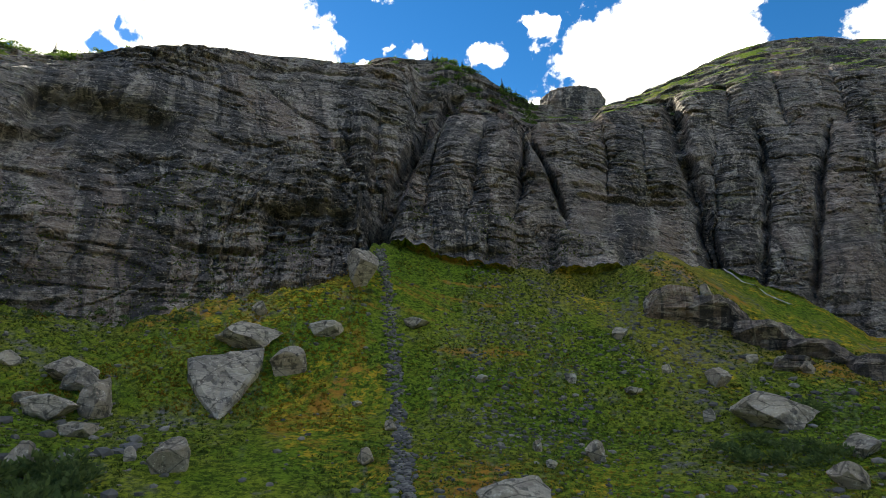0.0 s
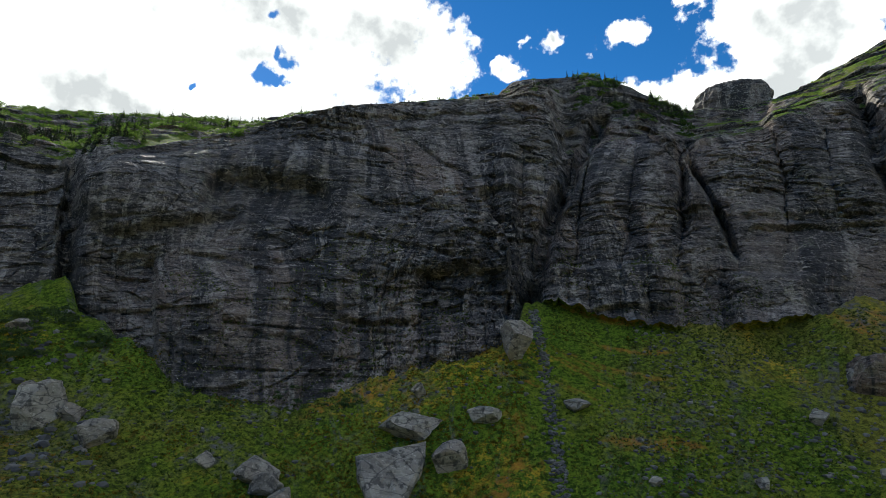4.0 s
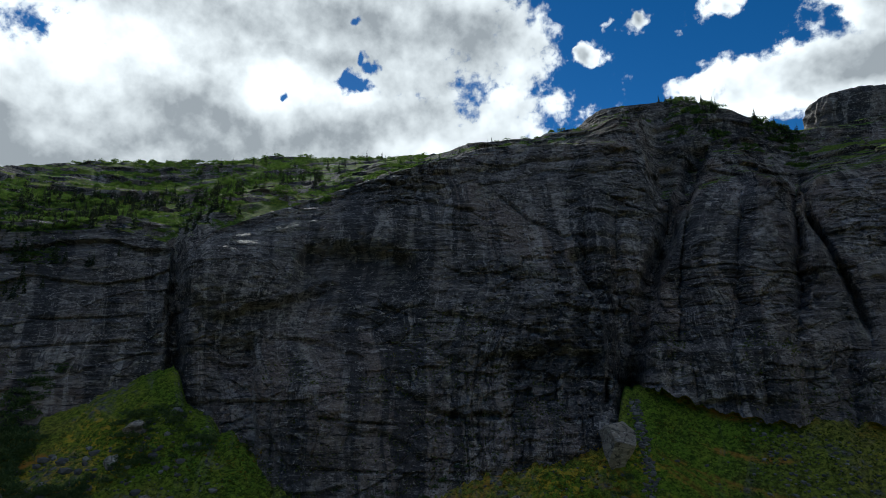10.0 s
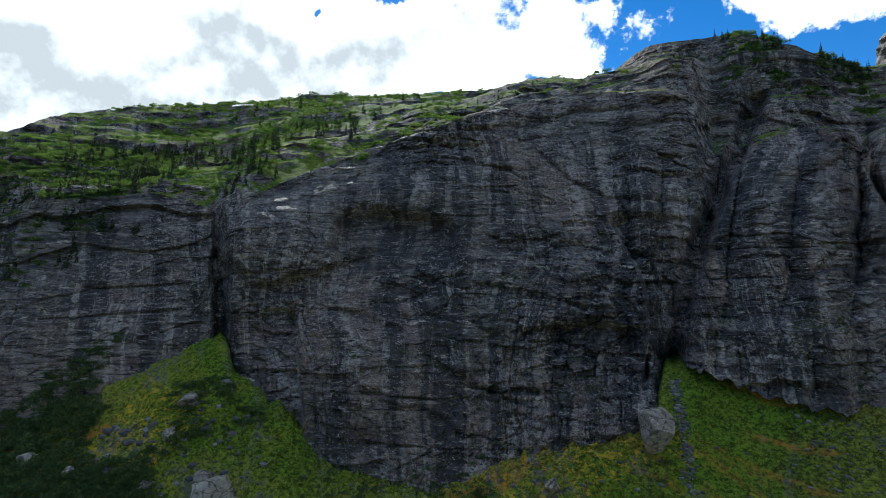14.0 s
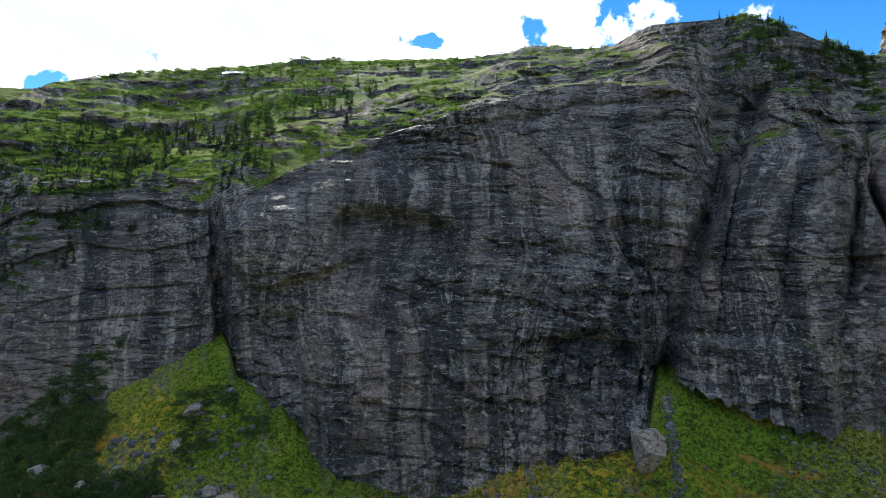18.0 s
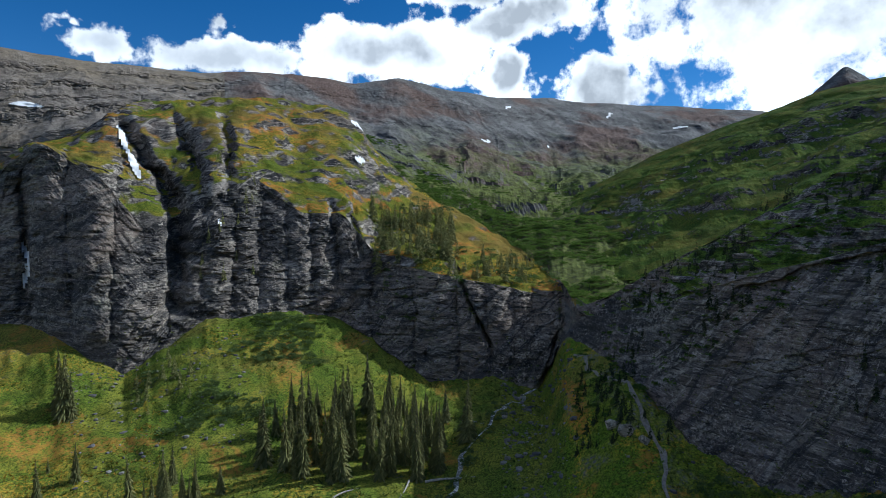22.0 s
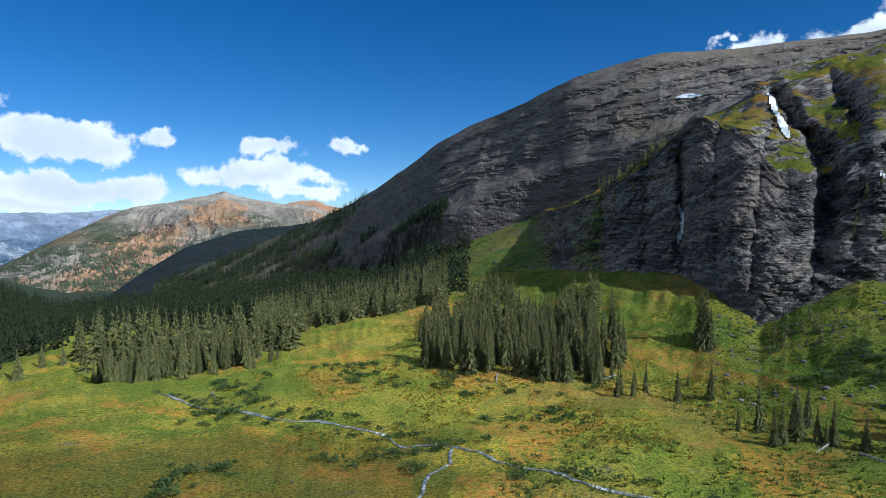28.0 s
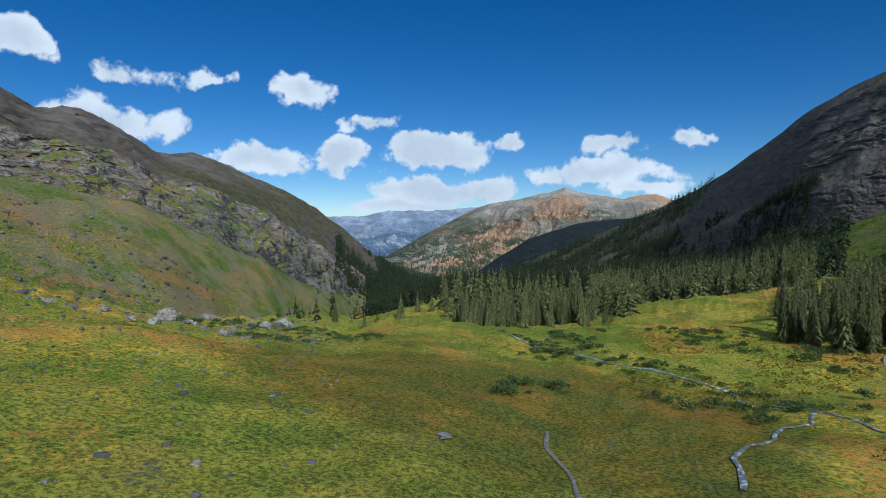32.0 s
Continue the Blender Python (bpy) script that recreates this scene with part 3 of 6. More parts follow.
TOP = [(-60.0, 115.0, 45.0), (-38.9, 125.0, 58.7), (-34.7, 120.0, 59.6), (-28.0, 112.0, 57.5), (-21.9, 106.0, 52.7), (-15.4, 95.0, 47.1), (-9.7, 88.0, 44.3), (-7.9, 80.0, 36.7), (-4.4, 86.0, 46.8), (0.4, 82.0, 43.0), (3.3, 86.0, 44.0), (4.5, 88.0, 52.0), (6.5, 87.5, 53.6), (9.0, 87.0, 54.2), (11.5, 88.6, 55.1), (14.0, 89.0, 55.4), (16.5, 88.4, 55.0), (19.0, 88.0, 54.5), (21.5, 86.0, 53.0), (24.0, 84.4, 51.7), (26.5, 83.0, 50.2), (29.0, 82.5, 49.0), (31.5, 83.0, 48.0), (34.0, 83.6, 47.0), (36.5, 83.9, 45.9), (39.0, 83.2, 44.0), (41.5, 82.0, 42.2), (44.0, 80.0, 40.0), (46.5, 78.2, 37.6), (48.0, 76.5, 34.6), (49.1, 76.0, 32.3), (49.9, 84.0, 36.2), (54.8, 88.0, 38.7), (63.4, 92.0, 36.9), (65.5, 92.0, 33.3), (73.9, 95.0, 29.4), (83.5, 98.0, 23.5), (88.6, 100.0, 19.6), (96.8, 128.0, 11.6)]
TOP_FAR = [(98.7, 150.0, 12.6), (104.1, 150.0, 16.0), (109.0, 152.0, 17.9), (115.4, 165.0, 19.9), (116.5, 170.0, 23.8), (119.2, 180.0, 34.1), (122.9, 180.0, 34.2), (126.7, 190.0, 42.4), (130.5, 185.0, 38.6), (133.7, 180.0, 26.5), (136.4, 185.0, 29.8), (139.0, 190.0, 42.2), (143.7, 205.0, 54.0), (147.8, 225.0, 39.7), (152.6, 240.0, 29.5), (155.6, 285.0, 27.0), (157.5, 322.0, 25.5), (164.0, 338.0, 11.0), (170.5, 368.0, -3.0), (178.9, 560.0, -30.0), (190.0, 640.0, -60.0), (200.0, 560.0, -55.0), (205.4, 380.0, -35.4), (209.5, 270.0, -21.6), (214.5, 220.0, -4.8), (219.4, 200.0, 5.2), (225.6, 185.0, 16.2), (231.3, 180.0, 20.2), (235.0, 175.0, 22.2), (250.0, 170.0, 40.0), (275.0, 150.0, 35.0), (300.0, 140.0, 40.0)]
SKY = [(-60.0, 190.0, 75.0), (-39.6, 190.0, 98.0), (-34.7, 185.0, 103.0), (-30.3, 175.0, 100.1), (-25.8, 165.0, 92.3), (-20.4, 150.0, 78.5), (-15.4, 130.0, 65.9), (-9.2, 118.0, 62.1), (-4.3, 114.0, 66.0), (0.0, 112.0, 70.3), (4.5, 112.0, 71.0), (7.2, 112.0, 71.1), (9.3, 118.0, 72.5), (12.1, 150.0, 80.3), (14.1, 160.0, 82.9), (22.1, 175.0, 87.6), (33.1, 175.0, 86.4), (41.7, 175.0, 84.2), (48.8, 172.0, 79.2), (55.7, 170.0, 74.6), (61.8, 160.0, 66.6), (63.5, 140.0, 58.6), (73.7, 122.0, 43.1), (83.4, 112.0, 30.9), (89.7, 112.0, 24.6), (96.8, 132.0, 11.8)]
DOME = [(5.9, 105.0, 66.5), (9.3, 108.0, 65.9), (21.8, 104.0, 62.0), (27.2, 107.0, 60.4), (29.2, 104.0, 59.0), (34.0, 100.0, 54.5), (40.0, 96.0, 48.5)]
SKY_FAR = [(102.4, 200.0, 23.0), (111.1, 240.0, 41.6), (116.0, 250.0, 60.4), (117.8, 270.0, 77.9), (121.5, 265.0, 82.4), (125.2, 260.0, 83.0), (131.7, 250.0, 78.7), (136.5, 245.0, 75.1), (139.1, 240.0, 67.7), (144.3, 255.0, 54.9), (149.3, 270.0, 41.3), (152.6, 280.0, 31.6), (156.3, 340.0, 27.0), (160.3, 360.0, 20.0), (169.1, 430.0, 0.0), (178.9, 650.0, -40.0), (190.0, 900.0, -100.0), (200.0, 900.0, -105.0), (203.4, 760.0, -60.0), (206.7, 700.0, -14.0), (209.8, 640.0, 15.5), (212.9, 600.0, 37.5), (216.9, 560.0, 53.0), (220.8, 540.0, 67.3), (224.0, 500.0, 61.9), (226.1, 430.0, 64.9), (229.3, 390.0, 72.7), (231.3, 370.0, 72.2), (233.1, 350.0, 65.5), (235.2, 330.0, 72.4), (250.0, 300.0, 100.0), (275.0, 220.0, 60.0), (300.0, 200.0, 60.0)]
MID = [(-60, 45, 0.0), (-28, 41, 0.2), (-15, 40.5, -0.5), (-4, 40, 1.0), (8, 40, 1.0), (20, 40, 0.7), (30, 40, 0.6), (40, 43, 2.0), (49, 53, 6.0), (63, 60, 8.0), (75, 55, -1.0), (90, 65, -2.0), (100, 85, -7.0), (115, 105, -10.0), (134, 105, -11.0), (148, 115, -11.5), (166, 90, -12.0), (184, 60, -9.6), (195, 47, -6.0), (213, 80, -6.5), (223, 80, -3.0), (236, 75, 1.0), (260, 60, 1.0), (300, 50, 0.0)]
CLOSE = [(-60, 16, -5.0), (0, 16, -5.0), (45, 16, -4.5), (90, 16, -5.5), (130, 18, -6.5), (165, 18, -5.0), (195, 16, -3.2), (236, 16, -2.5), (300, 16, -4.0)]


def rows_of(name_list):
    a = np.array(sorted(name_list), float)
    return np.concatenate([a[-4:] - (360, 0, 0), a, a[:4] + (360, 0, 0)])


HEADINGS = np.concatenate([np.arange(-42, 100, 0.125), np.arange(100, 157, 0.16), np.arange(157, 240, 0.25), np.arange(240, 318.01, 2.0)])


def laid(line, headings, soften=0.35):
    """Distance and height of a plan line at each heading, its corners slightly rounded."""
    a = rows_of(line)
    r = sum(np.interp(headings + d, a[:, 0], a[:, 1]) for d in (-soften, 0, soften)) / 3
    z = sum(np.interp(headings + d, a[:, 0], a[:, 2]) for d in (-soften, 0, soften)) / 3
    return r, z


def lattice(ix, iy, iz, seed):
    h = (ix * 374761393 + iy * 668265263 + iz * 2147483647 + seed * 144665) & 0xFFFFFFFF
    h = ((h ^ (h >> 13)) * 1274126177) & 0xFFFFFFFF
    return ((h ^ (h >> 16)) & 0xFFFF) / 32767.5 - 1.0


def grain(x, y, z, seed=0):
    """Smooth random field in -1..1."""
    ix, iy, iz = (np.floor(v).astype(np.int64) for v in (x, y, z))
    fx, fy, fz = (v - np.floor(v) for v in (x, y, z))
    ux, uy, uz = (f * f * (3 - 2 * f) for f in (fx, fy, fz))
    out = 0
    for dx, wx in ((0, 1 - ux), (1, ux)):
        for dy, wy in ((0, 1 - uy), (1, uy)):
            for dz, wz in ((0, 1 - uz), (1, uz)):
                out = out + lattice(ix + dx, iy + dy, iz + dz, seed) * wx * wy * wz
    return out


def rough(x, y, z, size, octaves, seed=0, gain=0.5, sharp=False):
    out, amp, k = 0, 1.0, 1.0 / size
    for o in range(octaves):
        v = grain(x * k, y * k, z * k, seed + o)
        out, amp, k = out + amp * ((1 - 2 * np.abs(v)) if sharp else v), amp * gain, k * 2.03
    return out


def step(v, lo, hi):
    t = np.clip((v - lo) / (hi - lo), 0, 1)
    return t * t * (3 - 2 * t)


def bell(v, centre, width):
    return np.exp(-((v - centre) / width) ** 2)


def beds(z, x, y, thick, seed, cell=23.0):
    """Level rock beds: every bed stands out or back by its own amount, with a rounded lip."""
    warp = z + 0.5 * thick * rough(x, y, z, 14.0, 2, seed + 7)
    k = np.floor(warp / thick)
    f = warp / thick - k
    a, b = (lattice(k.astype(np.int64) + d, (x * 0 + seed).astype(np.int64), (np.floor((x + y) / cell)).astype(np.int64), seed) for d in (0, 1))
    return a + (b - a) * step(f, 0.72, 1.0)


def broken(u, w, wide, tall, seed):
    """Rock broken into blocks: each block's own offset in -1..1, and how far inside its joints a place lies."""
    u = u / wide + 0.22 * rough(u, w, u * 0, wide * 1.3, 2, seed + 2) + 0.12 * w / tall
    w = w / tall + 0.3 * rough(u * wide, w, u * 0 + 5, tall * 2.5, 2, seed + 4)
    iu, iw = np.floor(u).astype(np.int64), np.floor(w).astype(np.int64)
    first, second, value = np.full(u.shape, 9.0), np.full(u.shape, 9.0), np.zeros(u.shape)
    zero = iu * 0
    for du in (-1, 0, 1):
        for dw in (-1, 0, 1):
            cu, cw = iu + du, iw + dw
            pu, pw = cu + 0.5 + 0.42 * lattice(cu, cw, zero, seed), cw + 0.5 + 0.42 * lattice(cu, cw, zero + 1, seed)
            d = np.maximum(np.abs(u - pu), np.abs(w - pw)) * 0.7 + 0.3 * np.hypot(u - pu, w - pw)
            closer = d < first
            second = np.where(closer, first, np.minimum(second, d))
            value = np.where(closer, lattice(cu, cw, zero + 2, seed), value)
            first = np.where(closer, d, first)
    return value, second - first


# rows of the grid, band by band
BANDS = [("CLOSE", 5), ("MID", 34), ("BASE", 60), ("TOP", 230), ("CREST", 60), ("SKY", 50), ("LEE", 8), ("EDGE", 8)]
H = HEADINGS
hub_r, hub_z = H * 0 + 0.01, H * 0 - 6.0
lines = {"CLOSE": laid(CLOSE, H, 4), "MID": laid(MID, H, 3), "BASE": laid(BASE + BASE_FAR, H), "TOP": laid(TOP + TOP_FAR, H), "SKY": laid(SKY + SKY_FAR, H, 0.8)}
# the turf laps unevenly against the foot of the rock
foot_r, foot_z = lines["BASE"]
ragged = rough(H * 0.9, H * 0, H * 0, 0.8, 4, 5, 0.6)
lines["BASE"] = (foot_r + 0.25 * ragged, foot_z + 0.32 * ragged)
dome_r, dome_z = laid(DOME, H)
on_dome = step(H, 6, 9) * (1 - step(H, 34, 40))
lines["CREST"] = tuple((a * 0.62 + b * 0.38) * (1 - on_dome) + d * on_dome for a, b, d in zip(lines["TOP"], lines["SKY"], (dome_r, dome_z)))
lines["LEE"] = (lines["SKY"][0] + 70, lines["SKY"][1] - 22)
lines["EDGE"] = (H * 0 + 4800, H * 0 - 260.0)
grid_r, grid_z, span, at_row = [], [], [], {}
last = (hub_r, hub_z)
for name, count in BANDS:
    r, z = lines[name]
    for k in range(count):
        f = k / count
        grid_r.append(last[0] + (r - last[0]) * f)
        grid_z.append(last[1] + (z - last[1]) * f)
        span.append(f)
    last = (r, z)
    at_row[name] = len(grid_r)
grid_r.append(last[0]), grid_z.append(last[1]), span.append(1.0)
GR, GZ, SP = np.array(grid_r), np.array(grid_z), np.array(span)[:, None]
ROWS, COLS = GR.shape
row = np.arange(ROWS)[:, None] + 0 * GR
HH = H[None, :] + 0 * GR
A = np.radians(HH)
b0, b1, b2 = at_row["BASE"], at_row["TOP"], at_row["SKY"]

# how much of each column's band is cliff
face = step(row, b0 - 4, b0 + 6) * (1 - step(row, b1 - 6, b1 + 6))
cliffy = np.interp(H, [-60, 96, 99, 100, 155, 160, 168, 205, 216, 226, 240, 250, 318], [1, 1, 0.5, 1, 1, 0.6, 0.3, 0.1, 0.25, 0.5, 0.5, 0.4, 0.4])[None, :]
far = np.interp(H, [-60, 85, 100, 115, 150, 170, 240, 318], [1, 1, 1.5, 1.9, 2.2, 3, 1.6, 1.5])[None, :]
X, Y, Z = -GR * np.sin(A), GR * np.cos(A), GZ.copy()

push = np.zeros_like(GR)
band = slice(b0 - 5, b1 + 7)
gx, gy, gz, cl = X[band], Y[band], Z[band], (face * cliffy * far)[band]
near = HH[band] < 98
butt = step(HH[band], 5.5, 9) * (1 - step(HH[band], 46.5, 48.5))
slick = step(HH[band], 47.5, 50) * (1 - step(HH[band], 94, 99))
share = SP[band] + 0.10 * rough(gx, gy, gz, 9, 2, 57)
# bulges and hollows of the face, faint on the long slabs
form = (1 - 0.72 * slick) * (0.85 * rough(gx, gy, gz * 0.7, 15, 3, 11) + 0.34 * rough(gx, gy, gz * 0.25, 4.5, 4, 21, 0.55, True))
# level beds: bold at the rim and at the foot, thin on the streaked middle of the great buttress
bold = 1 - 0.75 * butt * step(share, 0.42, 0.55) * (1 - step(share, 0.86, 0.95)) - 0.62 * slick
bold = bold * np.where(near, 1.0, 0.42) * np.clip(0.75 + 0.8 * rough(gx, gy, gz * 1.4, 10, 2, 58), 0.1, 1.5)
form += bold * (0.34 * beds(gz, gx, gy, 2.1, 31, 31.0) + 0.20 * beds(gz, gx, gy, 0.75, 41, 13.0)) + 0.16 * rough(gx, gy, gz * 2.2, 1.5, 3, 51, 0.62)
across = A[band] * np.where(near, 68.0, 80.0)
# blocks and their joints
for wide, tall, out, deep, seed in ((7.0, 3.8, 0.55, 0.25, 401), (2.8, 1.5, 0.42, 0.28, 411), (1.1, 0.55, 0.2, 0.18, 421)):
    stand, inside = broken(across, gz, wide, tall, seed)
    form -= bold * (out * stand - deep * (1 - step(inside, 0.0, 0.07)))
# cracks: level ones along the beds, upright and slanting ones across them
for size, sx, sz, deep, seed in ((9.0, 0.3, 2.2, 0.5, 301), (6.0, 1.7, 0.3, 0.28, 321), (11.0, 0.9, 0.9, 0.45, 341)):
    form += deep * np.clip(1 - np.abs(rough(gx * sx, gy * sx, gz * sz, size, 2, seed)) * 18, 0, 1) * step(rough(gx, gy, gz, 11, 2, seed + 5), 0.0, 0.4)
push[band] += cl * form

# a slightly restless heading and height, so that no drawn line runs straight
WH = HH + 0.28 * grain(X * 0.22, Y * 0.22, Z * 0.22, 8) + 0.14 * grain(X * 0.7, Y * 0.7, Z * 0.7, 5)
WZ = GZ + 0.7 * grain(X * 0.2, Y * 0.2, Z * 0.2, 15) + 0.35 * grain(X * 0.8, Y * 0.8, Z * 0.8, 16)
ROCKY = (row >= b0) * (1 - step(row, b2 - 34, b2 - 6))


def course_of(points):
    h, z = np.array(sorted(points, key=lambda q: q[1]), float).T
    return h, z


def cleft(points, width, deep, low=3.0, high=5.0):
    """A dark gully down the face through (heading, height) points."""
    h, z = course_of(points)
    inside = ROCKY * step(GZ, z[0] - low, z[0] + 1.0) * (1 - step(GZ, z[-1] - 1, z[-1] + high))
    return inside * deep * (0.8 + 0.4 * grain(GZ * 0.35, HH * 0.8, X * 0, 8)) * np.exp(-np.abs((WH - np.interp(GZ, z, h)) / width) ** 3.0)


def columns(bounds, low, high, deep, power=0.5):
    """Rounded upright columns with sharp clefts between them; each bound is a line of (heading, height)."""
    lines_h = np.array([np.interp(GZ, *course_of(bound)[::-1]) for bound in bounds])
    out = np.zeros_like(GR)
    for right, left in zip(lines_h, lines_h[1:]):
        f = (WH - right) / np.maximum(left - right, 0.05)
        on = (f >= 0) & (f < 1)
        wide = np.radians(left - right) * GR
        out += np.where(on, np.minimum(wide * 0.3, deep) * (1 - np.clip(1 - (2 * f - 1) ** 2, 0, 1) ** power) - 0.35 * deep, 0.0)
    return out * ROCKY * step(GZ, low - 2, low + 2) * (1 - step(GZ, high - 2, high + 4))


def lip(points, deep, reach, blur=0.35):
    """Rock set back under an overhanging edge through (heading, height) points, fading downwards over the reach."""
    h, z = np.array(sorted(points), float).T
    under = np.interp(HH, h, z) - WZ
    ends = step(WH, h[0] - 0.6, h[0] + 0.8) * (1 - step(WH, h[-1] - 0.8, h[-1] + 0.6))
    return ROCKY * ends * deep * step(under, -blur, blur) * np.clip(1 - under / reach, 0, 1) ** 1.3


def arris(points, deep, reach, side=-1.0):
    """Rock set back beside an upright edge; side -1 towards lower headings."""
    h, z = course_of(points)
    beyond = (WH - np.interp(GZ, z, h)) * side
    ends = step(GZ, z[0] - 1.5, z[0] + 0.5) * (1 - step(GZ, z[-1] - 0.5, z[-1] + 2.0))
    return ROCKY * ends * deep * step(beyond, -0.12, 0.3) * np.clip(1 - beyond / reach, 0, 1)


def seam(points, deep, width=0.35):
    """A crack with the rock above it standing a little proud."""
    h, z = np.array(sorted(points), float).T
    off = WZ - np.interp(HH, h, z)
    ends = step(WH, h[0] - 0.5, h[0] + 0.5) * (1 - step(WH, h[-1] - 0.5, h[-1] + 0.5))
    return ROCKY * ends * deep * (np.exp(-(off / width) ** 2) + 0.45 * step(-off, 0, 0.3) * np.clip(1 + off / 3.0, 0, 1))


# the great buttress: its brow and dark hollows, roof, broken edges and long cracks
push += lip([(49.2, 29.9), (46.5, 27.1), (44.1, 26.1), (41.6, 27.1), (38.5, 28.8), (35.6, 30.0)], 2.8, 7.5, 0.9)
push += lip([(38.4, 34.6), (37.6, 35.2), (34.9, 35.6), (30.0, 34.6), (27.0, 33.4)], 3.6, 8.5, 1.6) - 1.1 * bell(WH, 35.6, 0.45) * step(GZ, 28.5, 30) * (1 - step(GZ, 33, 35)) * ROCKY
push -= ROCKY * (3.0 * bell(GZ, 32.0, 5.0) * bell(HH, 44.0, 4.6) + 2.2 * bell(GZ, 38.5, 4.0) * bell(HH, 34, 7.0))
push -= ROCKY * (2.6 * bell(GZ, 16.5, 5.5) * bell(HH, 33.5, 6.0) + 2.2 * bell(GZ, 27.5, 5.0) * bell(HH, 14.5, 4.5) + 1.0 * bell(GZ, 24, 5.0) * bell(HH, 23.5, 5.0))
# its rim rounds over into the turf
push += 2.6 * step(row, b1 - 60, b1) ** 2 * (1 - step(row, b1, b1 + 40)) * step(HH, 30, 38) * (1 - step(HH, 48, 49))
push += arris([(41.8, 22.0), (41.8, 17.9), (41.6, 14.2), (41.5, 10.1)], 3.4, 9.0, 1.0)
push += lip([(46.5, 21.5), (44.5, 20.5), (42.4, 20.0)], 1.3, 4.0)
push += lip([(40.9, 14.0), (39.9, 13.0), (38.9, 11.0)], 1.6, 5.0) + lip([(41.4, 9.3), (38.0, 8.6), (33.5, 8.8)], 1.1, 3.0)
push += arris([(12.1, 33.0), (10.2, 28.5), (9.1, 24.1), (9.0, 20.1), (10.0, 16.0)], 3.0, 5.0)
push += lip([(18.4, 20.4), (16.0, 21.2), (12.5, 21.4), (9.3, 20.8)], 2.8, 6.5, 0.9)
push += lip([(22.0, 9.8), (16.0, 11.8), (11.0, 12.4)], 0.8, 2.5)
for line, deep in (([(24.6, 26.4), (18.9, 24.7), (13.8, 22.9), (10.6, 22.0)], 0.8), ([(18.5, 44.0), (15.6, 39.3), (11.2, 36.1), (10.0, 33.1)], 0.8), ([(26.2, 43.3), (21.5, 41.8), (19.5, 39.0)], 0.6),
                   ([(30.4, 19.4), (27.2, 16.9), (25.1, 15.6), (21.0, 14.6)], 0.6), ([(34.0, 14.3), (31.0, 13.4), (26.7, 12.1), (24.1, 11.6)], 0.6), ([(40.4, 23.1), (36.1, 22.3), (31.7, 20.9)], 0.7),
                   ([(38.0, 26.0), (33.0, 25.4), (28.5, 26.6)], 0.45), ([(44.0, 38.4), (39.0, 40.6), (33.0, 42.6)], 0.5), ([(46.0, 35.0), (41.0, 37.2), (36.0, 38.6)], 0.4), ([(30.0, 46.4), (23.0, 48.6), (15.0, 51.4), (9.0, 50.6)], 0.7),
                   ([(21.0, 46.0), (14.0, 48.6), (8.0, 47.6)], 0.6), ([(29.0, 39.8), (24.0, 38.2)], 0.4), ([(17.0, 31.0), (13.0, 30.0)], 0.4), ([(31.0, 31.4), (26.0, 30.6), (21.0, 31.2)], 0.35)):
    push += seam(line, deep)
push -= ROCKY * 0.9 * bell(WH, 23.6, 0.5) * bell(WZ, 26.7, 0.8)
# stacked rounded blocks beside the gully
push += columns([[(5.3, 40), (5.4, 31), (6.6, 23), (7.6, 16)], [(7.4, 40), (7.4, 31), (7.9, 24), (8.2, 17)], [(10.6, 40), (10.4, 31), (9.4, 24), (9.3, 17)]], 16, 41, 1.8)
for height in (39.6, 36.4, 34.0, 28.6):
    push += seam([(11.0, height + 0.5), (8.0, height), (5.2, height - 0.4)], 0.9, 0.4)
# the deep gully, the pillars, the beak with its rift, and the fins of the side wall
push += cleft([(-0.4, 52), (0.2, 48.3), (1.2, 42.9), (2.9, 36.2), (4.7, 29.6), (5.9, 24.6), (6.6, 20.0), (7.4, 16.5)], 0.85, 6.5)
push += columns([[(-15.6, 48), (-16.0, 30.7), (-15.1, 21)], [(-8.3, 44), (-8.5, 37.4), (-10.2, 29.7), (-11.5, 22.8)], [(-8.2, 43), (-7.9, 39.5), (-7.0, 24.9), (-6.1, 20)], [(-3.9, 43), (-3.7, 40.6), (-2.2, 25.4), (-1.0, 20)],
                 [(0.7, 44), (1.0, 38.2), (2.5, 25.5), (3.3, 20)], [(2.0, 46), (2.9, 37.2), (5.2, 26.7), (6.2, 19.6)]], 21, 44, 3.6)
push += cleft([(-8.5, 38.4), (-10.2, 29.7), (-11.5, 22.8)], 0.35, 3.5, 1.0, 2.0) + cleft([(-8.2, 45), (-7.9, 39.5), (-7.2, 27)], 0.4, 2.6)
push += ROCKY * step(HH, -16, -14.5) * (1 - step(HH, 2.5, 4.5)) * 3.0 * step(GZ, 39.5, 46.5) ** 2
push -= ROCKY * (1 - step(WZ, 20.8, 22.0)) * 2.2 * step(HH, -6.8, -6.0) * (1 - step(HH, 5.8, 6.6))
push += columns([[(-6.4, 22), (-6.4, 15)], [(-3.8, 22), (-4.0, 15)], [(-1.6, 22), (-1.8, 15)], [(1.9, 22), (1.6, 15)], [(3.4, 22), (3.8, 15)], [(6.0, 22), (6.2, 15)]], 15, 20.5, 1.2)
push += lip([(5.6, 16.2), (3.2, 15.9), (-1.8, 16.4), (-5.8, 17.0)], 1.4, 3.0)
push -= ROCKY * 2.6 * (1 - step(WZ, 19.4, 21.0)) * step(HH, -17.0, -16.0) * (1 - step(HH, -11.2, -10.2))
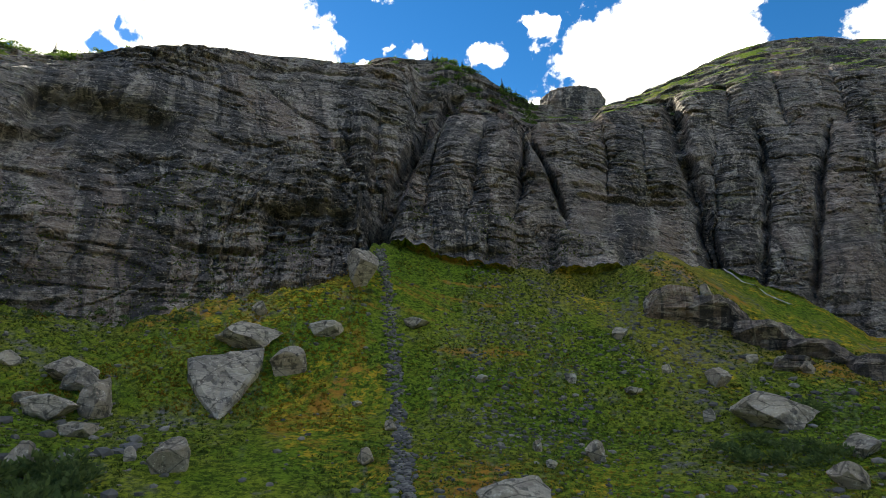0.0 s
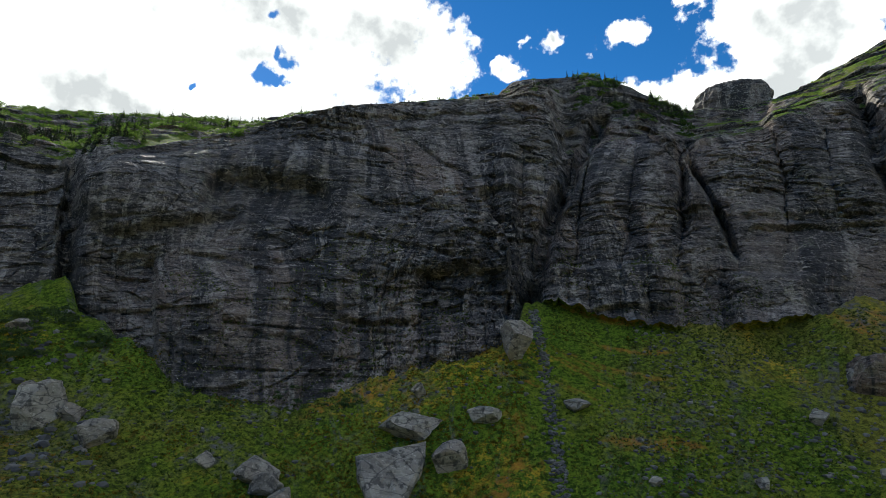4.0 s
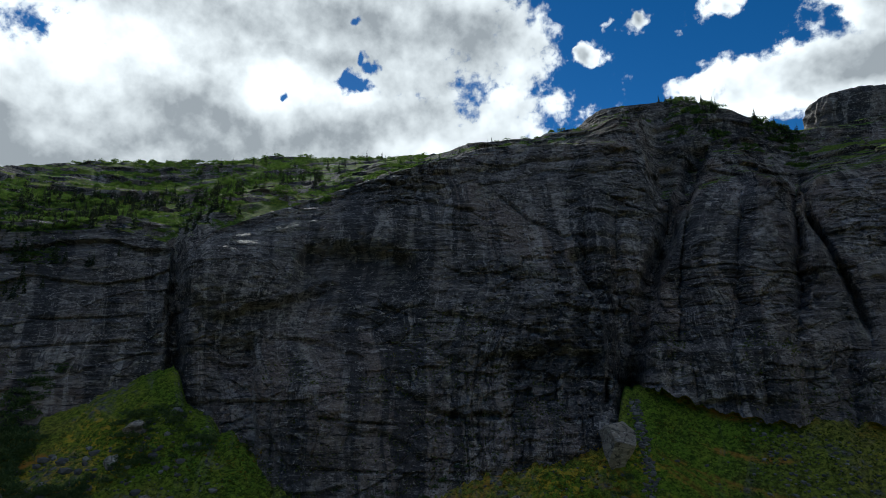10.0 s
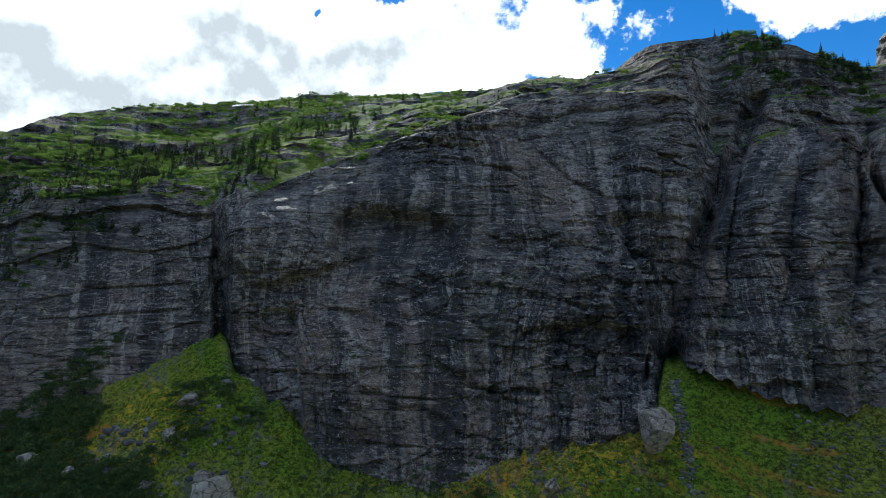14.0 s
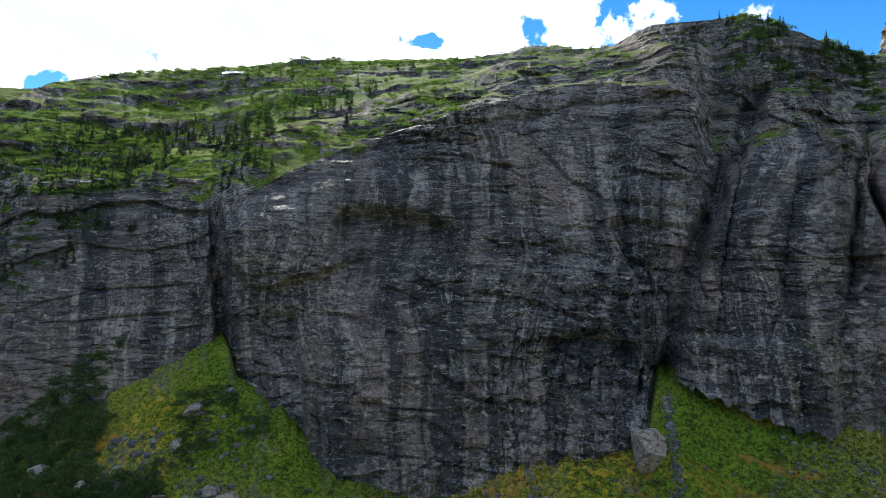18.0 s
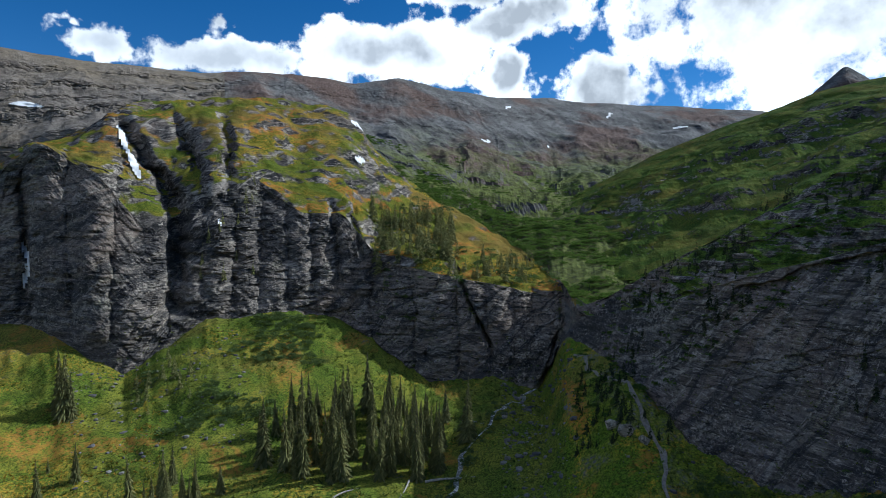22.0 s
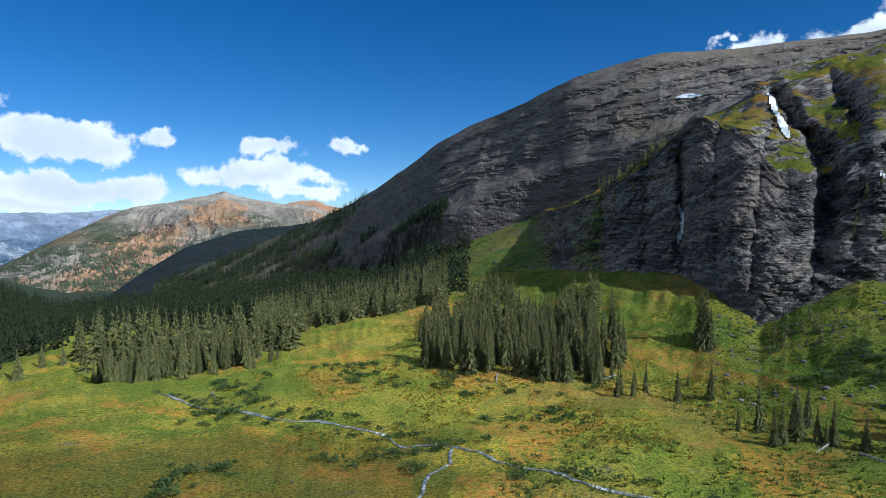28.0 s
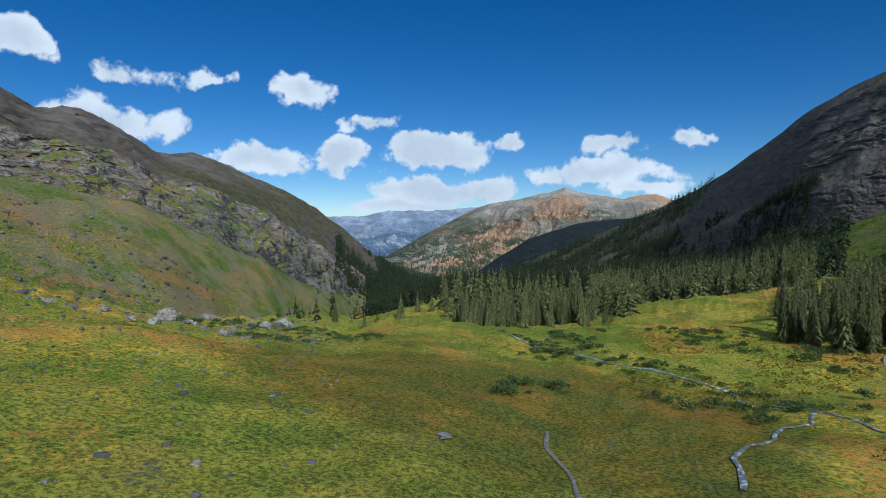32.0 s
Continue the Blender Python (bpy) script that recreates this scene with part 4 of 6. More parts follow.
push += seam([(-12.1, 28.3), (-17.0, 28.8), (-22.6, 30.2)], 1.2, 0.6) + lip([(-23.0, 29.0), (-17.5, 27.4), (-12.8, 26.6)], 1.6, 6.0)
push += columns([[(-41.5, 50), (-41.0, 12)], [(-37.7, 48), (-37.0, 12)], [(-34.8, 46), (-33.4, 30.2), (-32.0, 14)], [(-29.3, 46), (-29.6, 29.8), (-28.4, 14)], [(-25.9, 46), (-25.2, 30), (-24.6, 16)], [(-22.1, 53), (-23.1, 37.9), (-23.7, 29.6), (-24.4, 18)]], 13, 44, 4.2)
push += columns([[(-40.5, 60), (-39.5, 46)], [(-35.5, 60), (-36.0, 46)], [(-31.0, 60), (-31.8, 46)], [(-27.2, 60), (-27.4, 46)], [(-22.4, 58), (-22.2, 46)]], 46, 60, 2.6)
push += cleft([(-21.9, 55), (-23.1, 37.9), (-23.7, 29.6), (-24.8, 17)], 0.7, 4.5) + cleft([(-29.4, 42), (-29.6, 29.8), (-28.2, 15)], 0.32, 2.2) + cleft([(-34.6, 44), (-33.4, 30.2), (-32.0, 14)], 0.32, 2.2)
push += columns([[(-22.0, 46), (-23.3, 30)], [(-19.4, 46), (-19.4, 30)], [(-15.7, 46), (-16.0, 30)]], 31, 45, 2.4)
# the long slabs: the dark corner against the buttress, one level overlap, thin sheets
push += cleft([(49.2, 34), (49.0, 28), (49.0, 24.1), (48.6, 18)], 0.55, 6.0)
push += lip([(49.2, 32.6), (54.8, 30.4), (60.2, 30.6), (66.0, 28.0), (72.0, 25.0)], 0.9, 3.5, 0.2)
push += lip([(50.0, 35.2), (56.0, 36.6), (64.0, 34.2), (74.0, 28.2), (84.0, 22.2)], 1.5, 3.0, 0.25)
for line, deep in (([(50, 21.0), (58, 19.0), (66, 15.0), (74, 10.0)], 0.35), ([(56, 26), (66, 22.5), (76, 16.5), (86, 11)], 0.35), ([(68, 21), (78, 14), (86, 8)], 0.3), ([(51, 26.4), (56, 25.2), (60, 25.6)], 0.3)):
    push += seam(line, deep, 0.2)
# across the valley: domes and columns between gullies, the cliffs at the gorge
push += columns([[(127.6, 60), (126.6, 45), (127.0, 36)], [(130.2, 72), (129.2, 52), (129.4, 40)], [(134.4, 78), (132.7, 58), (131.6, 44)], [(138.7, 74), (137.2, 58), (134.8, 44), (133.6, 36)]], 37, 76, 6.5)
push += cleft([(138.9, 74), (137.2, 60), (134.8, 44), (133.4, 32), (133.8, 10)], 0.7, 12.0) + cleft([(134.4, 76), (132.7, 58), (131.8, 46)], 0.35, 5.0) + cleft([(129.8, 72), (129.0, 54), (129.4, 44)], 0.4, 5.0)
push += columns([[(133.8, 40), (134.4, 12)], [(138.8, 66), (137.6, 50), (138.4, 28), (138.9, 2)], [(141.6, 60), (141.8, 40), (141.6, 6)], [(144.4, 52), (144.6, 34), (144.4, 8)], [(147.4, 44), (147.6, 10)], [(151.4, 34), (151.8, 8)], [(155.8, 30), (156.2, 4)]], 4, 54, 6.0)
push += cleft([(144.5, 40), (144.4, 30), (144.8, 10)], 0.45, 5.0)
push += columns([[(116.4, 26), (117.0, 2)], [(118.3, 34), (118.0, 8)], [(120.2, 36), (119.8, 10)], [(122.3, 37), (121.7, 10)], [(124.0, 38), (124.2, 10)], [(126.4, 38), (126.8, 10)], [(128.6, 40), (129.0, 9)], [(131.2, 38), (131.8, 8)]], 8, 36, 4.6)
push += cleft([(120.2, 35), (119.6, 26), (119.4, 16)], 0.28, 3.5) + cleft([(118.2, 34), (117.4, 22)], 0.3, 3.5)
push += columns([[(98.6, 14), (99.8, -6)], [(101.0, 15), (101.2, -6)], [(103.0, 16), (102.6, -6)], [(105.6, 17), (104.8, -6)], [(108.4, 18), (108.0, -6)], [(112.4, 19), (112.2, -6)], [(116.4, 20), (116.8, -6)]], -6, 16, 4.6)
push += cleft([(98.2, 13), (98.0, 8), (99.8, -6)], 0.4, 7.0) + cleft([(108.2, 18), (107.2, 12), (105.0, 2)], 0.22, 6.0)
GRn = GR + push
lift = np.zeros_like(GR)
# turf: hummocks; upper slopes: benches and outcrops
soil = (1 - step(row, b0 - 8, b0 + 2))
lift += soil * np.clip(GR / 60, 0.25, 3) * (0.5 * rough(X, Y, Z * 0, 14, 3, 61) + 0.16 * rough(X, Y, Z * 0, 2.2, 2, 66))
lift += soil * (3.4 * bell(HH, -21.0, 4.2) * bell(GR, 66, 8) - 1.5 * bell(HH, -13.8, 2.0) * bell(GR, 64, 6))
upper = step(row, b1 - 4, b1 + 10) * (1 - step(row, b2 - 6, b2 + 2))
lift += upper * far * (1.3 * rough(X, Y, Z * 0, 22, 4, 71, 0.5) + 0.3 * rough(X, Y, Z * 0, 5, 3, 76, 0.55))
benches = upper * far * (1.1 * beds(Z, X, Y, 3.2, 91) + 0.45 * beds(Z, X, Y, 1.1, 96))
benches = benches * np.interp(H, [-60, 97, 102, 154, 160, 318], [0.8, 0.8, 0.4, 0.4, 1, 1])[None, :] * (1 + 0.4 * step(HH, 206, 216) * (row < at_row["CREST"] + 10)) * (1 + 1.6 * step(HH, 47, 52) * (1 - step(HH, 90, 97)) * (1 - step(row, b1 + 30, b1 + 55)))
flank = step(HH, 205, 214) * step(row, b1 - 10, b1 + 4) * (row < at_row["CREST"] + 25)
for wide, tall, out, seed in ((15.0, 6.0, 1.0, 431), (6.0, 2.4, 0.6, 441)):
    stand, inside = broken(A * 180.0, Z, wide, tall, seed)
    GRn = GRn - flank * (out * stand - 1.2 * (1 - step(inside, 0.0, 0.14)))
ledges = upper * (HH < 98)
for wide, tall, out, seed in ((7.0, 2.2, 0.9, 451), (2.6, 0.9, 0.4, 461)):
    stand, inside = broken(A * 95.0, Z, wide, tall, seed)
    GRn = GRn - ledges * out * stand
GRn = GRn + benches * np.clip(0.5 + 0.9 * rough(X, Y, Z * 0, 30, 2, 99), 0, 1.3)
lift += (row >= b2 - 6) * (row <= b2 + 4) * far * 0.5 * rough(X, Y, Z * 0, 7, 3, 81)
GZn = GZ + lift
X, Y, Z = -GRn * np.sin(A), GRn * np.cos(A), GZn


def sheet(name, x, y, z, material, smooth=True):
    """A mesh over a block of the grid."""
    n, m = x.shape
    me = bpy.data.meshes.new(name)
    me.vertices.add(n * m)
    me.vertices.foreach_set("co", np.stack([x, y, z], -1).astype(np.float32).ravel())
    i = (np.arange(n - 1)[:, None] * m + np.arange(m - 1)[None, :]).ravel()
    quads = np.stack([i, i + m, i + m + 1, i + 1], -1)
    me.loops.add(quads.size)
    me.loops.foreach_set("vertex_index", quads.ravel().astype(np.int32))
    me.polygons.add(len(quads))
    me.polygons.foreach_set("loop_start", np.arange(0, quads.size, 4, dtype=np.int32))
    me.polygons.foreach_set("use_smooth", np.full(len(quads), smooth))
    me.update(calc_edges=True)
    me.materials.append(material)
    return new(name, me)


def block(name, r0, r1, h0, h1, material, smooth=True):
    c0, c1 = np.searchsorted(H, h0), min(np.searchsorted(H, h1) + 1, COLS)
    return sheet(name, X[r0:r1 + 1, c0:c1], Y[r0:r1 + 1, c0:c1], Z[r0:r1 + 1, c0:c1], material, smooth)


REACH = np.arange(1.0, 1500.0, 1.0)
HEIGHTS = np.array([np.interp(REACH, np.maximum.accumulate(GRn[:, c]), GZn[:, c]) for c in range(COLS)])


def land_many(heading, distance):
    """Heights of the land at places of the plan."""
    c = np.clip(np.searchsorted(H, heading), 0, COLS - 1)
    k = np.clip(distance - 1.0, 0, len(REACH) - 2.001)
    i = np.floor(k).astype(int)
    return HEIGHTS[c, i] * (1 - k + i) + HEIGHTS[c, i + 1] * (k - i)


def land(heading, distance):
    return float(land_many(np.array([heading]), np.array([distance]))[0])


def spot(heading, distance, up=0.0):
    return Vector((-distance * math.sin(radians(heading)), distance * math.cos(radians(heading)), land(heading, distance) + up))


tagged(block("ground", 0, b0, -42, 98, TURF), "green talus slope with yellow and russet flower patches", "ground", kind="structure")
tagged(block("ground", 0, b0, 98, 318, MEADOW), "wide alpine meadow turning yellow and russet", "ground", kind="structure")
CLIFFS = [("cliff_wall", -42, 3.5, "ribbed dark grey cliff of level lava beds behind the grass slope"), ("cliff_buttress", 3.5, 48.5, "great bulging grey rock buttress with pale water streaks and a dark hollow"),
          ("cliff_wall", 48.5, 98, "long smooth dark rock wall tapering down towards the gorge"), ("gorge_cliff", 98, 117, "low dark cliffs at the gorge below the spruce wood"),
          ("cliff_buttress", 117, 151, "tall furrowed rock buttress with gullies across the valley"), ("hill_flank", 151, 172, "green scree slope under the dark mountain"), ("valley_floor", 172, 203, "dark forested valley floor"),
          ("hill_flank", 203, 318, "rocky lower flank of a grassy hill")]
for name, h0, h1, label in CLIFFS:
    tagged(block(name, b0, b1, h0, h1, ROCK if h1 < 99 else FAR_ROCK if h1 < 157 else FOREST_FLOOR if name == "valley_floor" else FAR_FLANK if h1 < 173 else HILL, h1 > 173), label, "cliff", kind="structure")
bc = at_row["CREST"]
for r0, r1, h0, h1, mat, label in ((b1, b2, -42, 97, SLOPE, "green plateau with rock benches above the cliff"), (b1, b2, 97, 172, FAR_SLOPE, "grassy terraced basin and domes above the gorge"),
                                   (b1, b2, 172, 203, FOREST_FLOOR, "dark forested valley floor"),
                                   (b1, bc, 203, 318, HILL_FLANK, "brown rock bluffs on the flank of the hill"), (bc, b2, 203, 318, BROWN, "dark bare upper flank of the hill")):
    tagged(block("upper_slope", r0, r1, h0, h1, mat, mat is not HILL_FLANK), label, "slope", kind="structure")
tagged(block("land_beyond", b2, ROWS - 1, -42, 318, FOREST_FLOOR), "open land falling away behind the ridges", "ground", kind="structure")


SHEETS = {}


def eased(v, n):
    """A line smoothed over n of its points."""
    n = max(3, int(n) | 1)
    w = np.hanning(n + 2)[1:-1]
    return np.convolve(np.pad(v, n // 2, mode="edge"), w / w.sum(), mode="valid")


def range_of(name, crest, h0, h1, pace, foot_h, foot_r, foot_z, rows, bumps, material, label, hollow=0.0, seed=0, ribs=1.0, key="", steps=5, cliffs=(), coarse=1.0):
    """A mountain as a sheet from its foot line to its crest, with ribs, gullies and rock bands."""
    h = np.arange(h0, h1 + pace, pace)
    r1, z1 = laid(crest, h, pace * 1.5)
    f = np.linspace(0, 1, rows)[:, None]
    fr, fz = eased(np.interp(h, foot_h, foot_r), 7 / pace), eased(np.interp(h, foot_h, foot_z), 7 / pace)
    r1, z1s = eased(r1, 6 / pace), eased(z1, 7 / pace)
    r = fr + (r1 - fr) * f
    a = np.radians(h)[None, :] + 0 * r
    x, y = -r * np.sin(a), r * np.cos(a)
    # the rise: steep at the cliff bands, gentle on the scree between
    table = np.linspace(-0.2, 1.2, 3000)
    dens = 1 + sum(k * bell(table, at, w) for at, w, k in cliffs) + 0 * table
    rise = np.cumsum(dens)
    rise = (rise - np.interp(0, table, rise)) / (np.interp(1, table, rise) - np.interp(0, table, rise))
    sway = 0.03 * np.sin(np.pi * f) * rough(x, y, x * 0, bumps * 14, 4, seed + 31) + 0.02 * np.sin(np.pi * f) * rough(x, y, x * 0, bumps * 3, 3, seed + 35)
    z = fz + (z1s - fz) * (np.interp(f + (sway if len(cliffs) else 0 * r), table, rise) - hollow * np.sin(np.pi * f)) + (z1 - z1s) * f ** 5
    fade = np.clip(np.sin(np.pi * np.clip(f, 0.02, 0.97)), 0, 1) ** 0.6
    across = a * np.mean(r1) / (bumps * 4)
    wander = 0.5 * rough(x, y, z * 0, bumps * 9, 3, seed + 3)
    gullies = rough(across + 1.6 * wander + 0.8 * f, f * 3.0 + wander, 0 * r, 1.0, 5, seed + 9, 0.6, True)
    phase = 2 * np.pi * steps * f + 2.2 * rough(x, y, z * 0, bumps * 10, 3, seed + 14)
    z = z + (0.3 * coarse if len(cliffs) else 1.0) * fade * (z1s - fz) * 0.8 / (2 * np.pi * steps) * np.sin(phase)
    z = z + bumps * fade * (0.55 * rough(x, y, z * 0, bumps * 5, 5, seed, 0.5) + 0.42 * ribs * gullies)
    r = r + coarse * fade * bumps * (0.28 * beds(z, x, y, bumps * 1.3, seed + 5, 1e9) * np.clip(0.6 + rough(x, y, z, bumps * 12, 2, seed + 8), 0, 1.5) + 0.14 * beds(z, x, y, bumps * 0.45, seed + 6, 1e9))
    steepness = np.interp(f + sway, table, dens) if len(cliffs) else 1.5 + 0 * r
    for wide, tall, out in ((4.0, 1.1, 0.34 * coarse ** 0.5), (1.5, 0.45, 0.2)):
        stand, inside = broken(a * np.mean(r1), z, bumps * wide, bumps * tall, seed + int(wide * 10))
        r = r - fade * bumps * np.clip(steepness - 1.1, 0.02, 1.3) * (out * stand - 0.25 * coarse ** 0.5 * (1 - step(inside, 0.0, 0.16)))
    r, z, a = np.concatenate([r, r[-1:] + bumps * 8]), np.concatenate([z, z[-1:] - bumps * 6]), np.concatenate([a, a[:1]])
    x, y = -r * np.sin(a), r * np.cos(a)
    SHEETS[key or name] = (x, y, z)
    return tagged(sheet(name, x, y, z, material, False), label, "mountain", kind="structure")


CIRQUE = [(50.0, 560.0, 90.0), (68.0, 620.0, 105.0), (76.0, 650.0, 122.0), (81.2, 650.0, 137.0), (88.0, 645.0, 147.0), (99.3, 560.0, 143.3), (105.3, 480.0, 131.3), (110.4, 450.0, 131.5), (113.8, 430.0, 134.3), (117.9, 420.0, 125.9), (123.7, 400.0, 126.5), (126.9, 390.0, 123.7), (130.7, 380.0, 117.8)]
range_of("mountain", CIRQUE, 52, 131, 0.18, [50, 88, 95, 100, 105, 120, 132], [180, 140, 126, 150, 205, 255, 252], [20, 8, 6, 8, 18, 60, 62], 150, 6.0, MOUNTAIN, "green cirque basin rising to a grey and dark red scree ridge", 0.14, 101, 0.35, "cirque", 7, ((0.12, 0.012, 0.3), (0.2, 0.012, 0.5), (0.31, 0.01, 0.6), (0.42, 0.012, 0.8), (0.7, 0.02, 0.5), (0.88, 0.03, 0.6)), 0.5)
SADDLE = [(46.0, 300.0, 92.0), (55.0, 320.0, 99.0), (61.1, 330.0, 104.0), (63.7, 330.0, 102.0), (67.5, 330.0, 102.0), (72.4, 330.0, 96.0), (77.4, 335.0, 93.0), (80.9, 340.0, 86.5), (84.9, 340.0, 79.0), (90.0, 330.0, 66.0), (96.0, 320.0, 48.0), (101.0, 310.0, 34.0)]
range_of("hill", SADDLE, 48, 100, 0.2, [46, 58, 64, 72, 80, 88, 100], [205, 200, 190, 175, 165, 165, 190], [66, 62, 56, 40, 28, 18, 10], 110, 4.0, SADDLE_TURF, "dark green rounded hill with rock outcrops behind the plateau", 0.02, 201, 0.3, "saddle", 5, ((0.3, 0.02, 0.8), (0.62, 0.015, 0.8)))
PEAK = [(70.0, 700.0, 118.0), (73.2, 700.0, 160.0), (74.3, 700.0, 172.0), (75.5, 700.0, 183.0), (76.4, 700.0, 174.0), (77.6, 700.0, 160.0), (81.0, 700.0, 118.0)]
range_of("mountain", PEAK, 70, 81, 0.1, [68, 83], [560, 560], [90, 90], 60, 5.0, MOUNTAIN, "small pointed grey peak behind the saddle", 0.0, 211, 0.6, "peak")
SHOULDER = [(128, 385, 121.0), (130.7, 380.0, 117.8), (139.2, 350.0, 111.4), (146.8, 335.0, 109.0), (153.9, 335.0, 100.6), (158.7, 360.0, 92.6), (163.6, 400.0, 86.5), (167.4, 430.0, 77.5), (171.3, 520.0, 62.6), (177.3, 680.0, 33.8), (182.5, 800, 4.0), (188.5, 900, -35.0), (194.0, 1000, -75.0)]
range_of("mountain", SHOULDER, 129.5, 193, 0.16, [128, 140, 150, 157, 165, 172, 180, 195], [255, 270, 292, 318, 336, 378, 540, 720], [60, 52, 34, 24, 8, -7, -30, -75], 260, 3.4, BARE, "dark scree mountain with rock bands and a long falling shoulder", 0.03, 111, 0.3, "shoulder", 9, ((0.06, 0.05, 4.5), (0.40, 0.05, 1.3), (0.52, 0.015, 1.2), (0.63, 0.02, 1.5), (0.82, 0.02, 1.6)), 0.22)
# the sun reaches this ridge; its shade is only in the material's colour
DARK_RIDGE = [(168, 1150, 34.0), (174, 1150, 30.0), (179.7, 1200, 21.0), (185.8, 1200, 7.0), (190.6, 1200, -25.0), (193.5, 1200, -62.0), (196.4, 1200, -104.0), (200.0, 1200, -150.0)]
range_of("wooded_ridge", DARK_RIDGE, 169, 199, 0.15, [165, 205], [800, 800], [-120, -150], 60, 7.0, SHADED_WOOD, "wooded ridge with cloud shade in its dark colour, in front of the orange mountain", 0.0, 141, 0.5)
ORANGE = [(168, 3000, -120), (175, 2800, 60.0), (179.3, 2800, 128.0), (180.4, 2700, 126.0), (182, 2700, 100.0), (184.6, 2700, 122.0), (187.3, 2700, 162.0), (189, 2700, 128), (192.7, 2700, 104.0), (195.0, 2700, 78.0), (199, 2500, 0.0), (203, 2300, -90.0), (206, 2300, -150.0)]
range_of("mountain", ORANGE, 170, 205, 0.1, [165, 210], [1500, 1500], [-190, -190], 110, 30.0, RUSTY, "sunlit orange and grey bare mountain over forested flanks", 0.1, 151, 1.1)
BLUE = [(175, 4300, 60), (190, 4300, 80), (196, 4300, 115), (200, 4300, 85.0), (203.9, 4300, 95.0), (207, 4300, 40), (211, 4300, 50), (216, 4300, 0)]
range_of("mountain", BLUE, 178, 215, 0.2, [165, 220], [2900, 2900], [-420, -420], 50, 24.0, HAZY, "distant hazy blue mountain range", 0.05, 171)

# ---- helpers for things ----
def mesh_of(name, verts, faces, material, smooth=False):
    me = bpy.data.meshes.new(name)
    me.from_pydata(verts, [], faces)
    if smooth:
        me.polygons.foreach_set("use_smooth", [True] * len(me.polygons))
    me.materials.append(material)
    return me


def soup(name, v, f, material, smooth=False):
    """A mesh from arrays of points and of equal-sided faces."""
    k = f.shape[1]
    me = bpy.data.meshes.new(name)
    me.vertices.add(len(v)), me.vertices.foreach_set("co", v.astype(np.float32).ravel())
    me.loops.add(f.size), me.loops.foreach_set("vertex_index", f.astype(np.int32).ravel())
    me.polygons.add(len(f)), me.polygons.foreach_set("loop_start", np.arange(0, f.size, k, dtype=np.int32))
    me.polygons.foreach_set("use_smooth", np.full(len(f), smooth))
    me.update(calc_edges=True)
    me.materials.append(material)
    return new(name, me)


def joined(name, pieces, material, smooth=False):
    """Many copies of small shapes in one mesh. pieces: (verts array, faces array, matrix) rows."""
    vs, fs, base = [], [], 0
    for v, f, m in pieces:
        m = np.array(m)
        vs.append(v @ m[:3, :3].T + m[:3, 3]), fs.append(f + base)
        base += len(v)
    return soup(name, np.concatenate(vs), np.concatenate(fs), material, smooth)


def strewn(name, shapes, points, wide, tall, material):
    """Copies of small shapes at many points, each turned at random."""
    vs, fs, base = [], [], 0
    pick = RNG.integers(0, len(shapes), len(points))
    for k, (v, f) in enumerate(shapes):
        at = np.nonzero(pick == k)[0]
        a = RNG.uniform(0, 6.283, len(at))[:, None]
        x, y, z = v[None, :, 0], v[None, :, 1], v[None, :, 2]
        w, t, p = wide[at][:, None], tall[at][:, None], points[at]
        world = np.stack([(x * np.cos(a) - y * np.sin(a)) * w + p[:, :1], (x * np.sin(a) + y * np.cos(a)) * w + p[:, 1:2], z * t + p[:, 2:]], -1)
        vs.append(world.reshape(-1, 3))
        fs.append((f[None] + (np.arange(len(at)) * len(v))[:, None, None]).reshape(-1, f.shape[1]) + base)
        base += len(at) * len(v)
    return soup(name, np.concatenate(vs), np.concatenate(fs), material)


RNG = np.random.default_rng(7)


def sown(zones, sink=0.05):
    """Points and sizes over zones of the plan: headings, distances, count, sizes, patch size, lowest patch value that bears."""
    pts, sizes = [], []
    for h0, h1, r0, r1, count, s0, s1, patch, limit in zones:
        h, r = RNG.uniform(h0, h1, count), np.sqrt(RNG.uniform(r0 * r0, r1 * r1, count))
        a = np.radians(h)
        x, y = -r * np.sin(a), r * np.cos(a)
        bears = rough(x, y, x * 0 + patch, patch, 2, int(h0 * 3 + 1000)) > limit
        pts.append(np.stack([x, y, land_many(h, r) - sink], -1)[bears])
        sizes.append(RNG.uniform(s0, s1, count)[bears])
    return np.concatenate(pts), np.concatenate(sizes)


def part(name, data, parent, label=""):
    ob = new(name, data)
    ob.parent = parent
    return tagged(ob, label)


